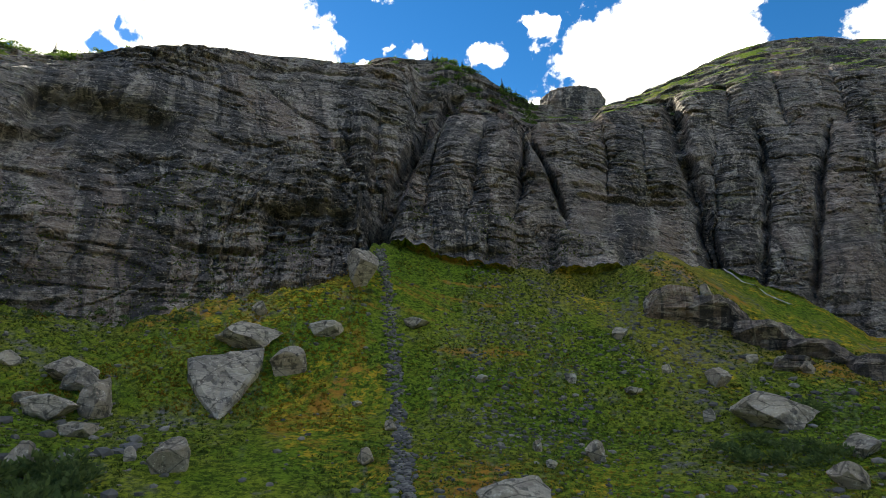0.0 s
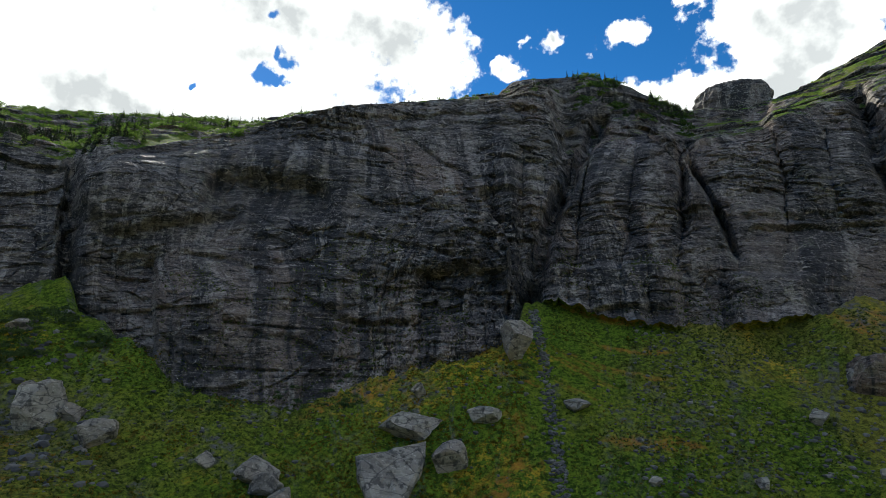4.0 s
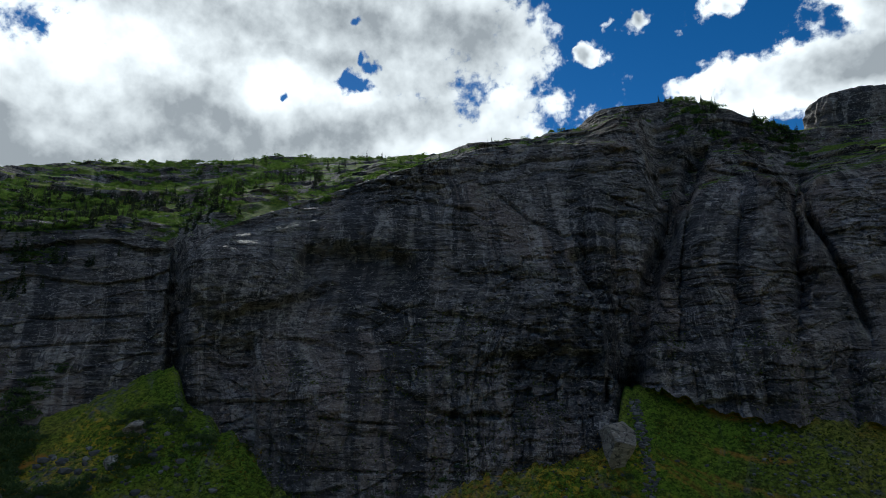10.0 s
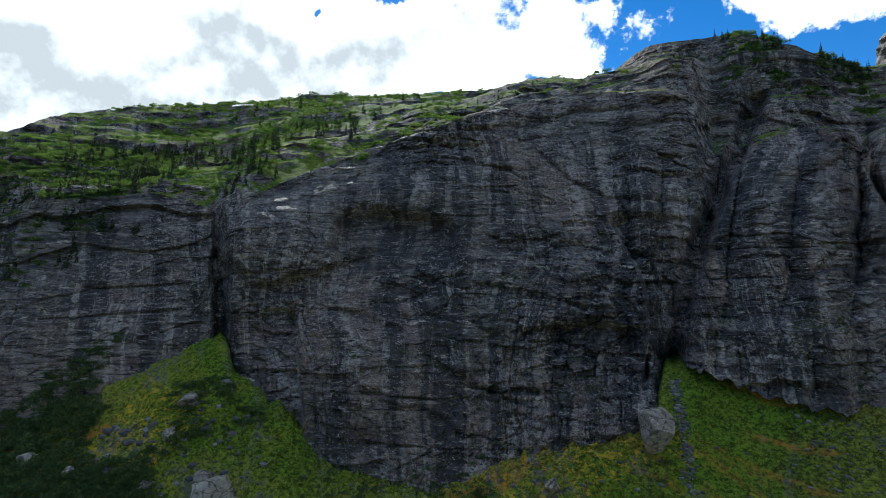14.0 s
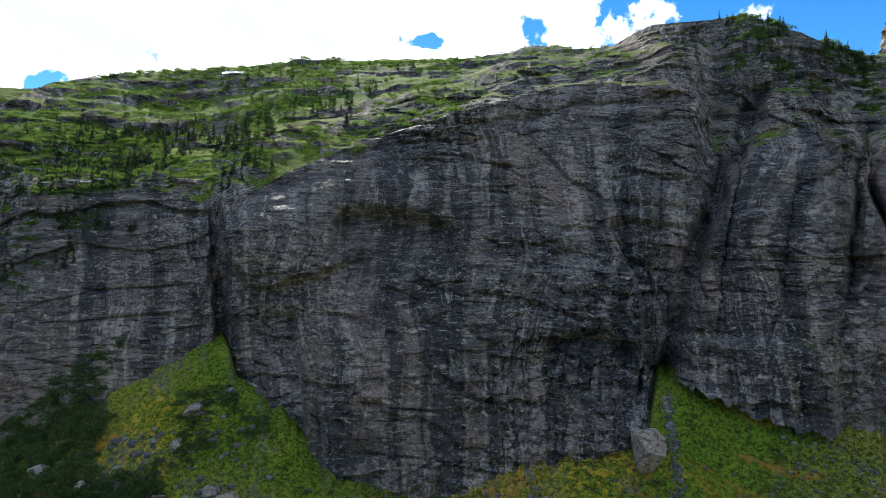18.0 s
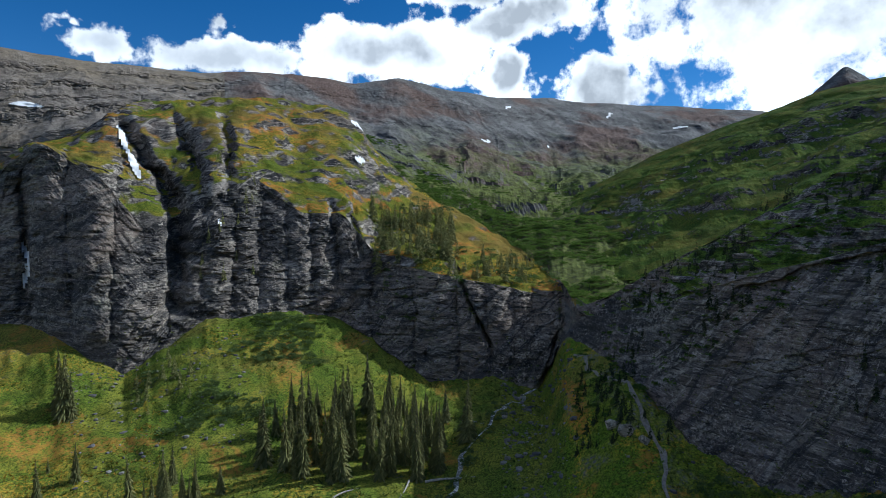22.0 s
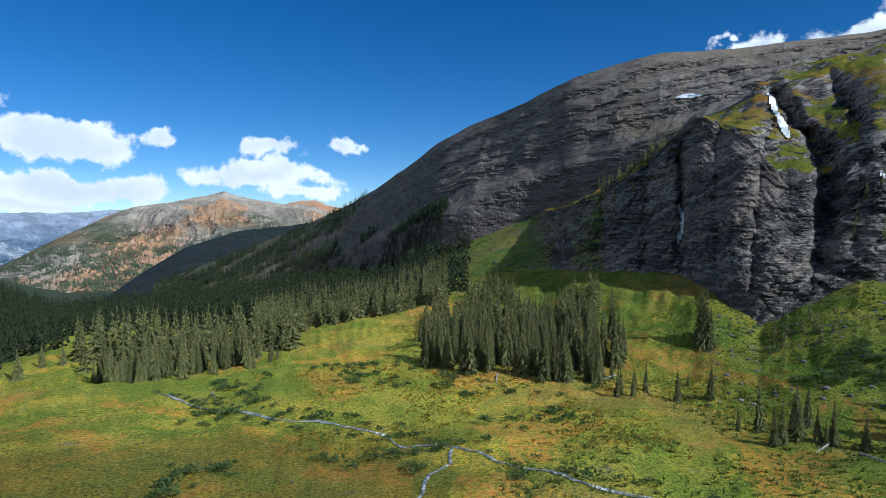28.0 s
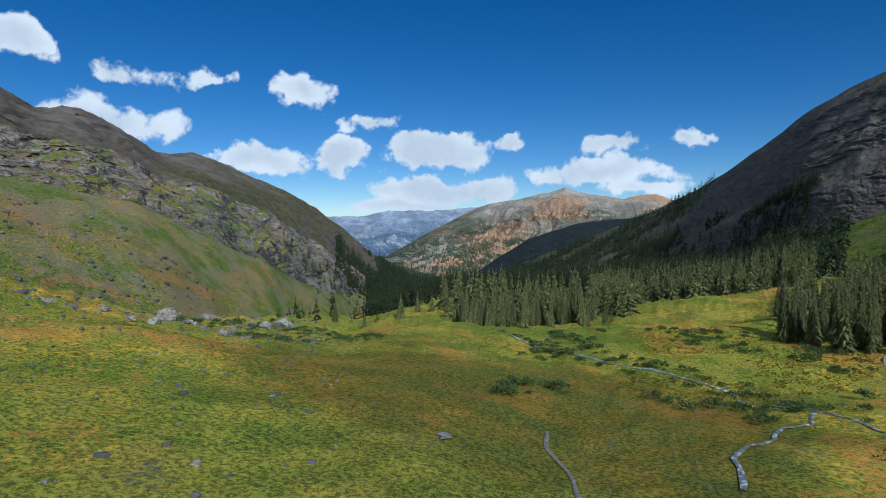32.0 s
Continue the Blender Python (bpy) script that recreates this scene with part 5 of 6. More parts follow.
# ---- boulders ----
def boulder_mesh(seed, detail=4, flat_top=False, layered=0.03):
    """A weathered block: a sphere cut by random planes, then roughened."""
    rnd = random.Random(seed)
    bm = bmesh.new()
    bmesh.ops.create_icosphere(bm, subdivisions=detail, radius=1.0)
    planes = []
    for _ in range(15):
        d = Vector((rnd.gauss(0, 1), rnd.gauss(0, 1), rnd.gauss(0, 0.8))).normalized()
        planes.append((d, rnd.uniform(0.46, 0.78)))
    if flat_top:
        planes.append((Vector((0.05, 0, 1)), 0.5))
    for v in bm.verts:
        p = v.co.copy()
        for d, c in planes:
            over = p.dot(d) - c
            if over > 0:
                p -= d * over * 0.985
        p += p.normalized() * (0.07 * noise.noise(p * 2.2 + Vector((seed, 0, 0))) + 0.035 * noise.noise(p * 6 + Vector((0, seed, 0))))
        p += Vector((p.x, p.y, 0)) * layered * noise.noise(Vector((p.x * 1.5, p.y * 1.5, p.z * 11 + seed)))
        v.co = p
    me = bpy.data.meshes.new("boulder")
    bm.to_mesh(me)
    bm.free()
    me.materials.append(BOULDER)
    return me


SHAPES = [boulder_mesh(s) for s in (3, 8, 14, 21, 27, 33, 40)] + [boulder_mesh(46, 4, True)]


def boulder(heading, distance, wide, tall, deep=None, turn=0.0, shape=0, lean=0.0, sink=0.25, label="grey weathered boulder lying in the grass", name="boulder", up=0.0):
    ob = new(name, SHAPES[shape])
    p = spot(heading, distance, up)
    deep = deep or wide * 0.8
    ob.matrix_world = Matrix.Translation(p + Vector((0, 0, tall * (0.5 - sink)))) @ pose(0, 0, 0, 0, lean, turn + heading) @ Matrix.Diagonal((wide * 0.6, deep * 0.6, tall * 0.68, 1))
    return tagged(ob, label, "boulder", "boulders on the slope")


# heading, distance, width, height, turn, shape, lean
SLOPE_BOULDERS = [
    (18.8, 47.2, 5.4, 2.0, 0, 2, -4), (11.8, 47.6, 2.9, 1.5, 37, 1, 1), (18.0, 50.8, 1.7, 1.3, 74, 2, -3), (15.6, 44.1, 2.8, 2.4, 21, 3, 2), (32.6, 44.5, 4.1, 1.7, 58, 4, -2),
    (31.3, 43.1, 2.6, 1.4, 5, 5, 3), (33.7, 39.5, 3.2, 1.8, 42, 6, -1), (30.4, 40.7, 2.9, 2.3, 79, 0, 4), (31.4, 36.2, 1.9, 1.0, 26, 1, 0), (34.6, 30.8, 1.6, 1.6, 63, 2, -4),
    (24.8, 30.8, 1.8, 1.9, 10, 3, 1), (36.8, 46.2, 1.8, 1.0, 47, 4, -3), (7.9, 31.2, 1.3, 0.8, 84, 5, 2), (3.4, 48.8, 2.4, 1.2, 31, 6, -2), (-8.0, 34.4, 0.8, 0.7, 68, 0, 3),
    (-9.2, 32.3, 0.6, 0.6, 15, 1, -1), (-13.3, 34.7, 1.4, 1.3, 52, 2, 4), (-15.8, 51.6, 1.8, 1.3, 89, 3, 0), (-18.6, 56.7, 1.1, 1.6, 36, 4, -4), (-23.5, 62.3, 1.7, 1.3, 73, 5, 1),
    (-23.8, 46.7, 1.9, 1.8, 20, 6, -3), (-27.7, 41.3, 5.2, 2.3, 5, 2, 2), (-16.7, 44.4, 1.3, 0.7, 4, 1, -2), (-32.5, 32.1, 1.9, 1.3, 41, 2, 3), (-33.2, 36.8, 2.1, 1.3, 78, 3, -1),
    (-6.0, 26.7, 4.2, 1.6, 25, 4, 4), (5.6, 36.5, 1.1, 0.6, 62, 5, 0), (8.8, 40.5, 0.8, 0.5, 9, 6, -4), (-19.7, 47.5, 1.0, 0.7, 46, 0, 1), (-26.6, 51.7, 1.2, 0.9, 83, 1, -3),
    (-30.6, 51.6, 1.2, 1.0, 30, 2, 2), (-2.9, 42.9, 1.1, 0.6, 67, 3, -2), (-11.3, 44.6, 1.1, 0.7, 14, 4, 3), (27.4, 32.5, 0.8, 0.7, 51, 5, -1), (35.2, 41.8, 1.6, 0.8, 88, 6, 4), (-22.8, 42.0, 1.0, 0.8, 35, 0, 0),
    (49.3, 54.0, 4.2, 3.4, 20, 0, 5), (45.0, 50.0, 3.2, 2.2, 60, 1, 0), (47.0, 53.0, 2.2, 1.4, 0, 2, 0), (51.5, 64.0, 2.0, 1.6, 10, 3, 0),
    (52.8, 62.0, 1.5, 1.2, 0, 4, 0), (49.8, 56.5, 2.0, 1.2, 30, 5, 0), (62.9, 66.5, 2.0, 1.6, 0, 6, 0), (54.5, 58.0, 1.6, 1.0, 20, 1, 0),
    (60.0, 62.0, 1.4, 1.0, 70, 2, 0), (66.0, 64.0, 1.7, 1.3, 0, 3, 0), (92.6, 88.0, 2.6, 1.8, 0, 0, 0), (93.8, 91.0, 2.2, 1.8, 40, 1, 0), (91.0, 86.0, 1.8, 1.3, 0, 2, 0),
]
for i, (h, r, w, t, turn, shape, lean) in enumerate(SLOPE_BOULDERS):
    boulder(h, r, w, t, None, turn, shape, lean, label="large pale grey boulder half sunk in the talus slope" if w > 3 else "small grey boulder on the grass slope")
FIELD_BOULDERS = [(222.8, 118, 4.2, 3.2, 0, 0, 0), (219.6, 120, 2.8, 2.2, 0, 1, 0), (214.2, 112, 2.6, 1.8, 20, 2, 0), (213.0, 113, 3.4, 2.4, 0, 3, 0), (223.6, 96, 2.0, 1.4, 0, 4, 0), (217.6, 95, 2.0, 1.2, 0, 5, 0),
                  (221.0, 105, 2.0, 1.0, 0, 6, 0), (227.5, 100, 1.8, 1.0, 0, 1, 0), (231.5, 98, 2.4, 1.2, 0, 2, 0), (225.4, 93, 1.6, 1.0, 0, 3, 0), (220.5, 110, 1.4, 1.2, 0, 4, 0), (218.8, 126, 1.8, 1.4, 0, 5, 0),
                  (194.8, 47, 1.5, 0.5, 0, 6, 0), (217.2, 37, 0.8, 0.4, 0, 0, 0), (221.0, 112, 2.0, 1.2, 30, 2, 0), (212.0, 116, 2.8, 1.6, 60, 5, 0), (215.4, 115, 1.8, 1.4, 60, 6, 0)]
for h, r, w, t, turn, shape, lean in FIELD_BOULDERS:
    boulder(h, r, w, t, None, turn, shape, lean, label="grey boulder at the foot of the sunlit hill")


def slab(heading, distance, outline, thick, lean, label):
    """A broken flat slab of rock leaning back on the slope: an outline with rough faces and a worn rim."""
    bm = bmesh.new()
    rim = []
    for (x0, y0), (x1, y1) in zip(outline, outline[1:] + outline[:1]):
        for k in range(5):
            p = Vector((x0 + (x1 - x0) * k / 5, y0 + (y1 - y0) * k / 5, 0))
            rim.append(p + 0.16 * Vector((noise.noise(p * 1.3), noise.noise(p * 1.3 + Vector((4, 0, 0))), 0)))
    middle = sum(rim, Vector()) / len(rim)
    rings = []
    for depth, shrink in ((0.0, 0.25), (0.02, 0.6), (0.05, 0.88), (0.22, 1.0), (0.75, 1.0), (1.0, 0.9)):
        rings.append([bm.verts.new(middle + (p - middle) * shrink + Vector((0, 0, -depth * thick + 0.22 * noise.noise(p * 0.9 + Vector((0, 0, depth)))))) for p in rim])
    n = len(rim)
    for a, b in zip(rings, rings[1:]):
        for k in range(n):
            bm.faces.new((a[k], b[k], b[(k + 1) % n], a[(k + 1) % n]))
    bm.faces.new(rings[0])
    bm.faces.new(rings[-1][::-1])
    bmesh.ops.recalc_face_normals(bm, faces=bm.faces)
    me = bpy.data.meshes.new("rock_slab")
    bm.to_mesh(me)
    bm.free()
    me.materials.append(BOULDER)
    ob = new("rock_slab", me)
    ob.matrix_world = Matrix.Translation(spot(heading, distance, 0.35)) @ pose(0, 0, 0, 90 - lean, 0, heading)
    return tagged(ob, label, "boulder", "boulders on the slope")


slab(20.5, 39.6, [(-2.6, 5.6), (-0.4, 6.1), (2.5, 7.0), (2.2, 4.9), (1.2, 2.5), (-0.2, -0.1), (-1.4, 1.8), (-2.3, 4.0)], 1.6, 47, "flat pale heart-shaped rock slab leaning on the talus")
SHAPES[7].materials[0] = ROCK
boulder(8.8, 53.2, 3.4, 4.4, 3.0, 0, 6, 0, 0.15, "tall grey rock pillar leaning at the foot of the gully", "rock_pillar")
def rock_tower(heading, distance, radius, tall):
    """A flat-domed stub of lava: upright ribs and cracks, level ledges, a rounded brim."""
    bm = bmesh.new()
    rings = []
    for k in range(34):
        f = k / 33
        for_top = max(0.0, (f - 0.6) / 0.4)
        ring = []
        for m in range(96):
            a = m / 96 * 2 * math.pi
            d = Vector((math.cos(a), 0.75 * math.sin(a), 0))
            z = tall * (min(f, 0.8) / 0.8 * 0.86 + 0.14 * math.sin(min(1.0, for_top) * math.pi / 2))
            ribs = 0.10 * noise.noise(Vector((d.x * 4.5, d.y * 4.5, z * 0.05))) - 0.10 * max(0.0, 0.25 - abs(noise.noise(Vector((d.x * 3, d.y * 3, 4.0)))) * 2)
            ledge = 0.05 * noise.noise(Vector((d.x, d.y, z * 0.9))) + 0.03 * noise.noise(Vector((d.x * 9, d.y * 9, z * 1.5)))
            r = radius * (1.08 - 0.20 * f + 1.6 * ribs + 1.5 * ledge) * (1 - for_top ** 2.6 * 0.97)
            ring.append(bm.verts.new(d * r + Vector((0, 0, z))))
        rings.append(ring)
    for a, b in zip(rings, rings[1:]):
        for k in range(96):
            bm.faces.new((a[k], a[(k + 1) % 96], b[(k + 1) % 96], b[k]))
    bm.faces.new(rings[-1])
    me = bpy.data.meshes.new("rock_tower")
    bm.to_mesh(me)
    bm.free()
    me.materials.append(ROCK)
    ob = new("rock_tower", me)
    ob.matrix_world = Matrix.Translation(spot(heading, distance, -2.0)) @ pose(0, 0, 0, 0, 0, heading)
    return tagged(ob, "flat-domed dark rock tower on the skyline", "rock")


rock_tower(-12.7, 138.0, 8.6, 75.4 - land(-12.7, 138.0) + 2.0)
for k in range(3):
    SHAPES.append(boulder_mesh(70 + k, 4, True, 0.10))
    SHAPES[-1].materials[0] = BLUFF
for h, r, w, t, d in ((-20.6, 58.0, 7.5, 4.0, 4.5), (-24.0, 58.5, 8.5, 5.2, 5.0), (-27.8, 58.0, 8.5, 4.6, 5.0), (-31.2, 57.0, 6.0, 3.0, 4.0), (-35.0, 57.0, 6.5, 3.8, 4.5), (-29.5, 53.0, 4.0, 1.8, 3.0)):
    tagged(boulder(h, r, w, t, d, 6 * t, 8 + int(w * 2 + r) % 3, 0, 0.45, "low layered rock outcrop breaking through the slope", "rock_outcrop"), category="rock")


# ---- rock ledges along the brink of the wall ----
for k in range(2):
    SHAPES.append(boulder_mesh(80 + k, 4, True, 0.12))
    SHAPES[-1].materials[0] = ROCK
for k in range(22):
    h = 51.5 + 2.0 * k + 0.6 * math.sin(7.0 * k)
    r = float(np.interp(h, H, lines["TOP"][0])) + 3.0 + 3.5 * abs(math.sin(3.1 * k))
    w = 4.5 + 2.5 * math.sin(5.3 * k)
    tagged(boulder(h, r, w, 1.3 + 0.5 * math.sin(2.3 * k), w * 0.6, 20 * math.sin(k), 11 + k % 2, 0, 0.4, "weathered grey rock ledge at the brink of the wall", "rock_ledge"), category="rock", group="rock ledges along the brink")


# ---- fallen trunks ----
def fallen_log(heading, distance, length, thick, turn):
    """A bleached trunk on the ground: tapered, slightly bent, with broken branch stubs."""
    bm = bmesh.new()
    rings = []
    for k in range(9):
        f = k / 8
        c = Vector((length * (f - 0.5), 0.25 * math.sin(f * 3 + heading), thick * 0.6 + 0.15 * math.sin(f * 5)))
        rings.append([bm.verts.new(c + Vector((0, math.cos(a * 0.785), math.sin(a * 0.785))) * thick * 0.5 * (1 - 0.65 * f)) for a in range(8)])
    for a, b in zip(rings, rings[1:]):
        for k in range(8):
            bm.faces.new((a[k], a[(k + 1) % 8], b[(k + 1) % 8], b[k]))
    bm.faces.new(rings[0][::-1]), bm.faces.new(rings[-1])
    for k in range(5):
        f = 0.3 + 0.13 * k
        root = Vector((length * (f - 0.5), 0, thick * 0.6))
        out = Vector((0.3, math.cos(k * 2.1), abs(math.sin(k * 2.1)) + 0.2)).normalized() * 0.7
        base = [bm.verts.new(root + Vector((dx, dy, 0)) * 0.05) for dx, dy in ((1, 0), (0, 1), (-1, -1))]
        tip = bm.verts.new(root + out)
        for m in range(3):
            bm.faces.new((base[m], base[(m + 1) % 3], tip))
    me = bpy.data.meshes.new("fallen_log")
    bm.to_mesh(me)
    bm.free()
    me.materials.append(DEADWOOD)
    a, b = (spot(heading, distance) + pose(0, 0, 0, 0, 0, turn).to_3x3() @ Vector((length * s, 0, 0)) for s in (-0.5, 0.5))
    drop = [land(math.degrees(math.atan2(-p.x, p.y)) % 360, math.hypot(p.x, p.y)) for p in (a, b)]
    ob = new("fallen_log", me)
    ob.matrix_world = Matrix.Translation((*spot(heading, distance).xy, sum(drop) / 2 - 0.05)) @ pose(0, 0, 0, 0, -math.degrees(math.atan2(drop[1] - drop[0], length)), turn)
    return tagged(ob, "bleached grey fallen tree trunk lying in the grass", "log", "fallen trunks")


for row_of in ((133.0, 96, 7, 0.4, 30), (129.5, 92, 6, 0.35, 80), (109.0, 93, 8, 0.45, 120), (113.5, 90, 6, 0.35, 10), (106.5, 112, 7, 0.4, 60), (119.0, 90, 5, 0.3, 150), (150.5, 119, 6, 0.35, 20), (187.0, 118, 6, 0.35, 100), (160.5, 118, 5, 0.3, 70)):
    fallen_log(*row_of)


# ---- loose stones ----
def pebble(seed):
    rnd = random.Random(seed)
    bm = bmesh.new()
    bmesh.ops.create_icosphere(bm, subdivisions=1, radius=1.0)
    for v in bm.verts:
        v.co *= rnd.uniform(0.7, 1.15)
    out = np.array([v.co[:] for v in bm.verts]), np.array([[v.index for v in f.verts] for f in bm.faces])
    bm.free()
    return out


PEBBLES = [pebble(s) for s in range(6)]
rnd = random.Random(5)


def place(heading, distance, size, flat=0.6, up=0.0):
    return Matrix.Translation(spot(heading, distance, up)) @ pose(0, 0, 0, rnd.uniform(-15, 15), rnd.uniform(-15, 15), rnd.uniform(0, 360)) @ Matrix.Diagonal((size * rnd.uniform(0.7, 1.2), size * rnd.uniform(0.6, 1.0), size * flat, 1))


def scatter_stones(zones, label):
    rows = []
    for h0, h1, r0, r1, count, s0, s1 in zones:
        for _ in range(count):
            h = rnd.uniform(h0, h1)
            r = math.sqrt(rnd.uniform(r0 * r0, r1 * r1))
            v, f = rnd.choice(PEBBLES)
            rows.append((v, f, place(h, r, s0 * (s1 / s0) ** (rnd.random() ** 2.2))))
    tagged(joined("stones", rows, PEBBLE), label, "stones", kind="stuff")


# stony rills straight down the fall line
RILL = [(5.5, 20.0), (4.2, 27.0), (4.3, 33.0), (4.7, 38.0), (5.2, 44.0), (6.0, 52.0), (6.9, 59.0)]
rows = []
for _ in range(900):
    r = rnd.uniform(20, 60)
    h = np.interp(r, [p[1] for p in RILL], [p[0] for p in RILL]) + rnd.gauss(0, 0.45) * 40 / r
    v, f = rnd.choice(PEBBLES)
    rows.append((v, f, place(h, r, rnd.uniform(0.08, 0.3))))
tagged(joined("rill_stones", rows, PEBBLE), "narrow rill of dark loose stones running down the grass", "stones", kind="stuff")
scatter_stones([(-40, 60, 20, 56, 1100, 0.06, 0.32), (-22, 2, 24, 52, 1100, 0.05, 0.28), (-13, -2, 34, 60, 1500, 0.05, 0.3), (-24, -14, 46, 64, 600, 0.06, 0.35), (8, 40, 46, 55, 300, 0.06, 0.35), (24, 42, 24, 40, 250, 0.1, 0.6), (-38, -22, 30, 62, 500, 0.08, 0.45), (44, 60, 44, 66, 500, 0.12, 0.7), (60, 97, 55, 92, 300, 0.12, 0.6)], "loose grey stones strewn over the talus slope")
scatter_stones([(205, 238, 30, 115, 420, 0.08, 0.5), (209, 236, 92, 165, 900, 0.15, 0.9), (150, 205, 34, 90, 160, 0.06, 0.3), (128, 142, 112, 155, 300, 0.2, 0.8), (97, 104, 80, 132, 400, 0.2, 0.9)], "scattered pale stones in the meadow and on the far talus")

# ---- turf clumps and flowering herbs ----
def clump(seed, blades, spread):
    rnd2 = random.Random(seed)
    v, f = [], []
    for k in range(blades):
        a = rnd2.uniform(0, 6.283)
        d = Vector((math.cos(a), math.sin(a), 0))
        s = Vector((-d.y, d.x, 0)) * rnd2.uniform(0.14, 0.26)
        root = d * rnd2.uniform(0, 0.25)
        tip = root + d * spread * rnd2.uniform(0.5, 1.1) + Vector((0, 0, rnd2.uniform(0.6, 1.1)))
        n = len(v)
        v += [root - s, root + s, tip]
        f.append((n, n + 1, n + 2))
    return np.array([p[:] for p in v]), np.array(f)


CLUMPS = [clump(s, 6, 0.9) for s in range(8)]


def sward(zones, material, label, name="grass_clumps"):
    p, s = sown(zones)
    tagged(strewn(name, CLUMPS, p, s, s * 0.8, material), label, "grass", kind="stuff")


sward([(-42, 62, 17, 66, 52000, 0.1, 0.27, 9.0, -0.45), (60, 98, 35, 100, 9000, 0.2, 0.42, 9.0, -0.4), (98, 160, 60, 160, 9000, 0.3, 0.7, 14.0, -0.3), (160, 238, 26, 120, 8000, 0.1, 0.24, 14.0, -0.2)], TUFT, "tufts of green alpine grass covering the slopes")
sward([(8, 40, 36, 55, 6500, 0.14, 0.3, 7.0, 0.0), (-38, 8, 24, 58, 6000, 0.1, 0.22, 6.0, 0.1), (40, 60, 40, 62, 1500, 0.15, 0.3, 6.0, 0.1), (160, 238, 28, 110, 9000, 0.1, 0.24, 16.0, 0.05), (135, 180, 80, 130, 6500, 0.25, 0.5, 12.0, 0.05)], GOLD, "yellow and russet flowering herbs in the turf", "flower_clumps")


# ---- spruces ----
def spruce_parts(seed, levels=17, arms=8, broad=1.0):
    """Trunk and crown of a spruce one metre tall: drooping whorls of fan-shaped boughs, ragged and with gaps."""
    rnd2 = random.Random(seed)
    trunk_v, trunk_f = [], []
    for k, (z, r) in enumerate(((-0.03, 0.016), (0.3, 0.012), (0.7, 0.006), (0.99, 0.001))):
        for a in range(6):
            trunk_v.append((r * math.cos(a * 1.047), r * math.sin(a * 1.047), z))
        if k:
            b = 6 * k
            trunk_f += [(b - 6 + a, b - 6 + (a + 1) % 6, b + (a + 1) % 6, b + a) for a in range(6)]
    v, f = [], []
    for k in range(levels):
        t = k / (levels - 1)
        z = 0.07 + 0.91 * t ** 0.92
        reach = broad * (0.178 * (1 - t) ** 1.15 + 0.004) * rnd2.uniform(0.78, 1.15)
        for m in range(max(min(4, arms), int(arms * (1 - 0.4 * t)))):
            if rnd2.random() < 0.1:
                continue
            a = m * 6.283 / arms + rnd2.uniform(-0.3, 0.3) + k
            z = 0.07 + 0.91 * min(1.0, max(0.0, t + rnd2.uniform(-0.6, 0.6) / levels)) ** 0.92
            d = Vector((math.cos(a), math.sin(a), 0))
            s = Vector((-d.y, d.x, 0))
            length = reach * rnd2.uniform(0.65, 1.15)
            droop = length * rnd2.uniform(0.35, 0.7)
            root = Vector((0, 0, z))
            mid = root + d * length * 0.55 + Vector((0, 0, -droop * 0.3))
            tip = root + d * length + Vector((0, 0, -droop))
            w = length * rnd2.uniform(0.16, 0.28) * min(1.0, 18 / levels) ** 0.3
            hang = Vector((0, 0, -0.35 / levels - 0.12 * length))
            n = len(v)
            v += [root, mid - s * w + hang * 0.6, mid + s * w + hang * 0.6, tip, mid + Vector((0, 0, 0.006)), mid + hang * 1.6]
            f += [(n, n + 1, n + 4), (n, n + 4, n + 2), (n + 1, n + 3, n + 4), (n + 4, n + 3, n + 2), (n, n + 4, n + 5), (n + 4, n + 3, n + 5)]
    return (trunk_v, trunk_f), (v, f)


TREES = [spruce_parts(s, 42 + s % 5, 11) for s in range(5)]
LOW = [spruce_parts(50 + s, 15, 7) for s in range(4)]
LEAST = [spruce_parts(60 + s, 6, 5, 1.15) for s in range(4)]
TREE_MESH = [(mesh_of("trunk", *t[0], BARK), mesh_of("crown", *t[1], NEEDLES)) for t in TREES]


def spruce(heading, distance, tall, group, label, kind_of=0, wide=1.0):
    t = new("spruce_tree")
    t.matrix_world = Matrix.Translation(spot(heading, distance, -0.1)) @ pose(0, 0, 0, rnd.uniform(-2, 2), rnd.uniform(-2, 2), rnd.uniform(0, 360)) @ Matrix.Diagonal((tall * wide, tall * wide, tall, 1))
    part("trunk", TREE_MESH[kind_of][0], t)
    part("crown", TREE_MESH[kind_of][1], t)
    return tagged(t, label, "tree", group)


def in_grove(h0, h1, r0, r1):
    """A place inside an oval of the plan."""
    while True:
        a, b = rnd.uniform(-1, 1), rnd.uniform(-1, 1)
        if a * a + b * b < 1:
            return (h0 + h1) / 2 + a * (h1 - h0) / 2, (r0 + r1) / 2 + b * (r1 - r0) / 2


GROVES = [
    (150.0, 168.5, 120, 160, 98, 4.5, 13, "dark spruces of the grove in the meadow"), (156, 168, 122, 145, 40, 5, 12.5, "dark spruces of the grove in the meadow"),
    (141.6, 143.4, 132, 140, 5, 8, 14, "small clump of spruces at the edge of the meadow"), (107, 127, 92, 122, 100, 4, 13, "tall spruces below the gorge"),
    (128, 139.5, 92, 106, 14, 4, 9, "young spruces scattered in the meadow"), (181, 197, 136, 165, 68, 4, 11.5, "grove of spruces beyond the creek"),
    (148.5, 159.0, 115, 136, 55, 5, 13, "dark spruces of the grove in the meadow"), (140, 152, 106, 120, 10, 3, 7, "young spruces scattered in the meadow"),
]
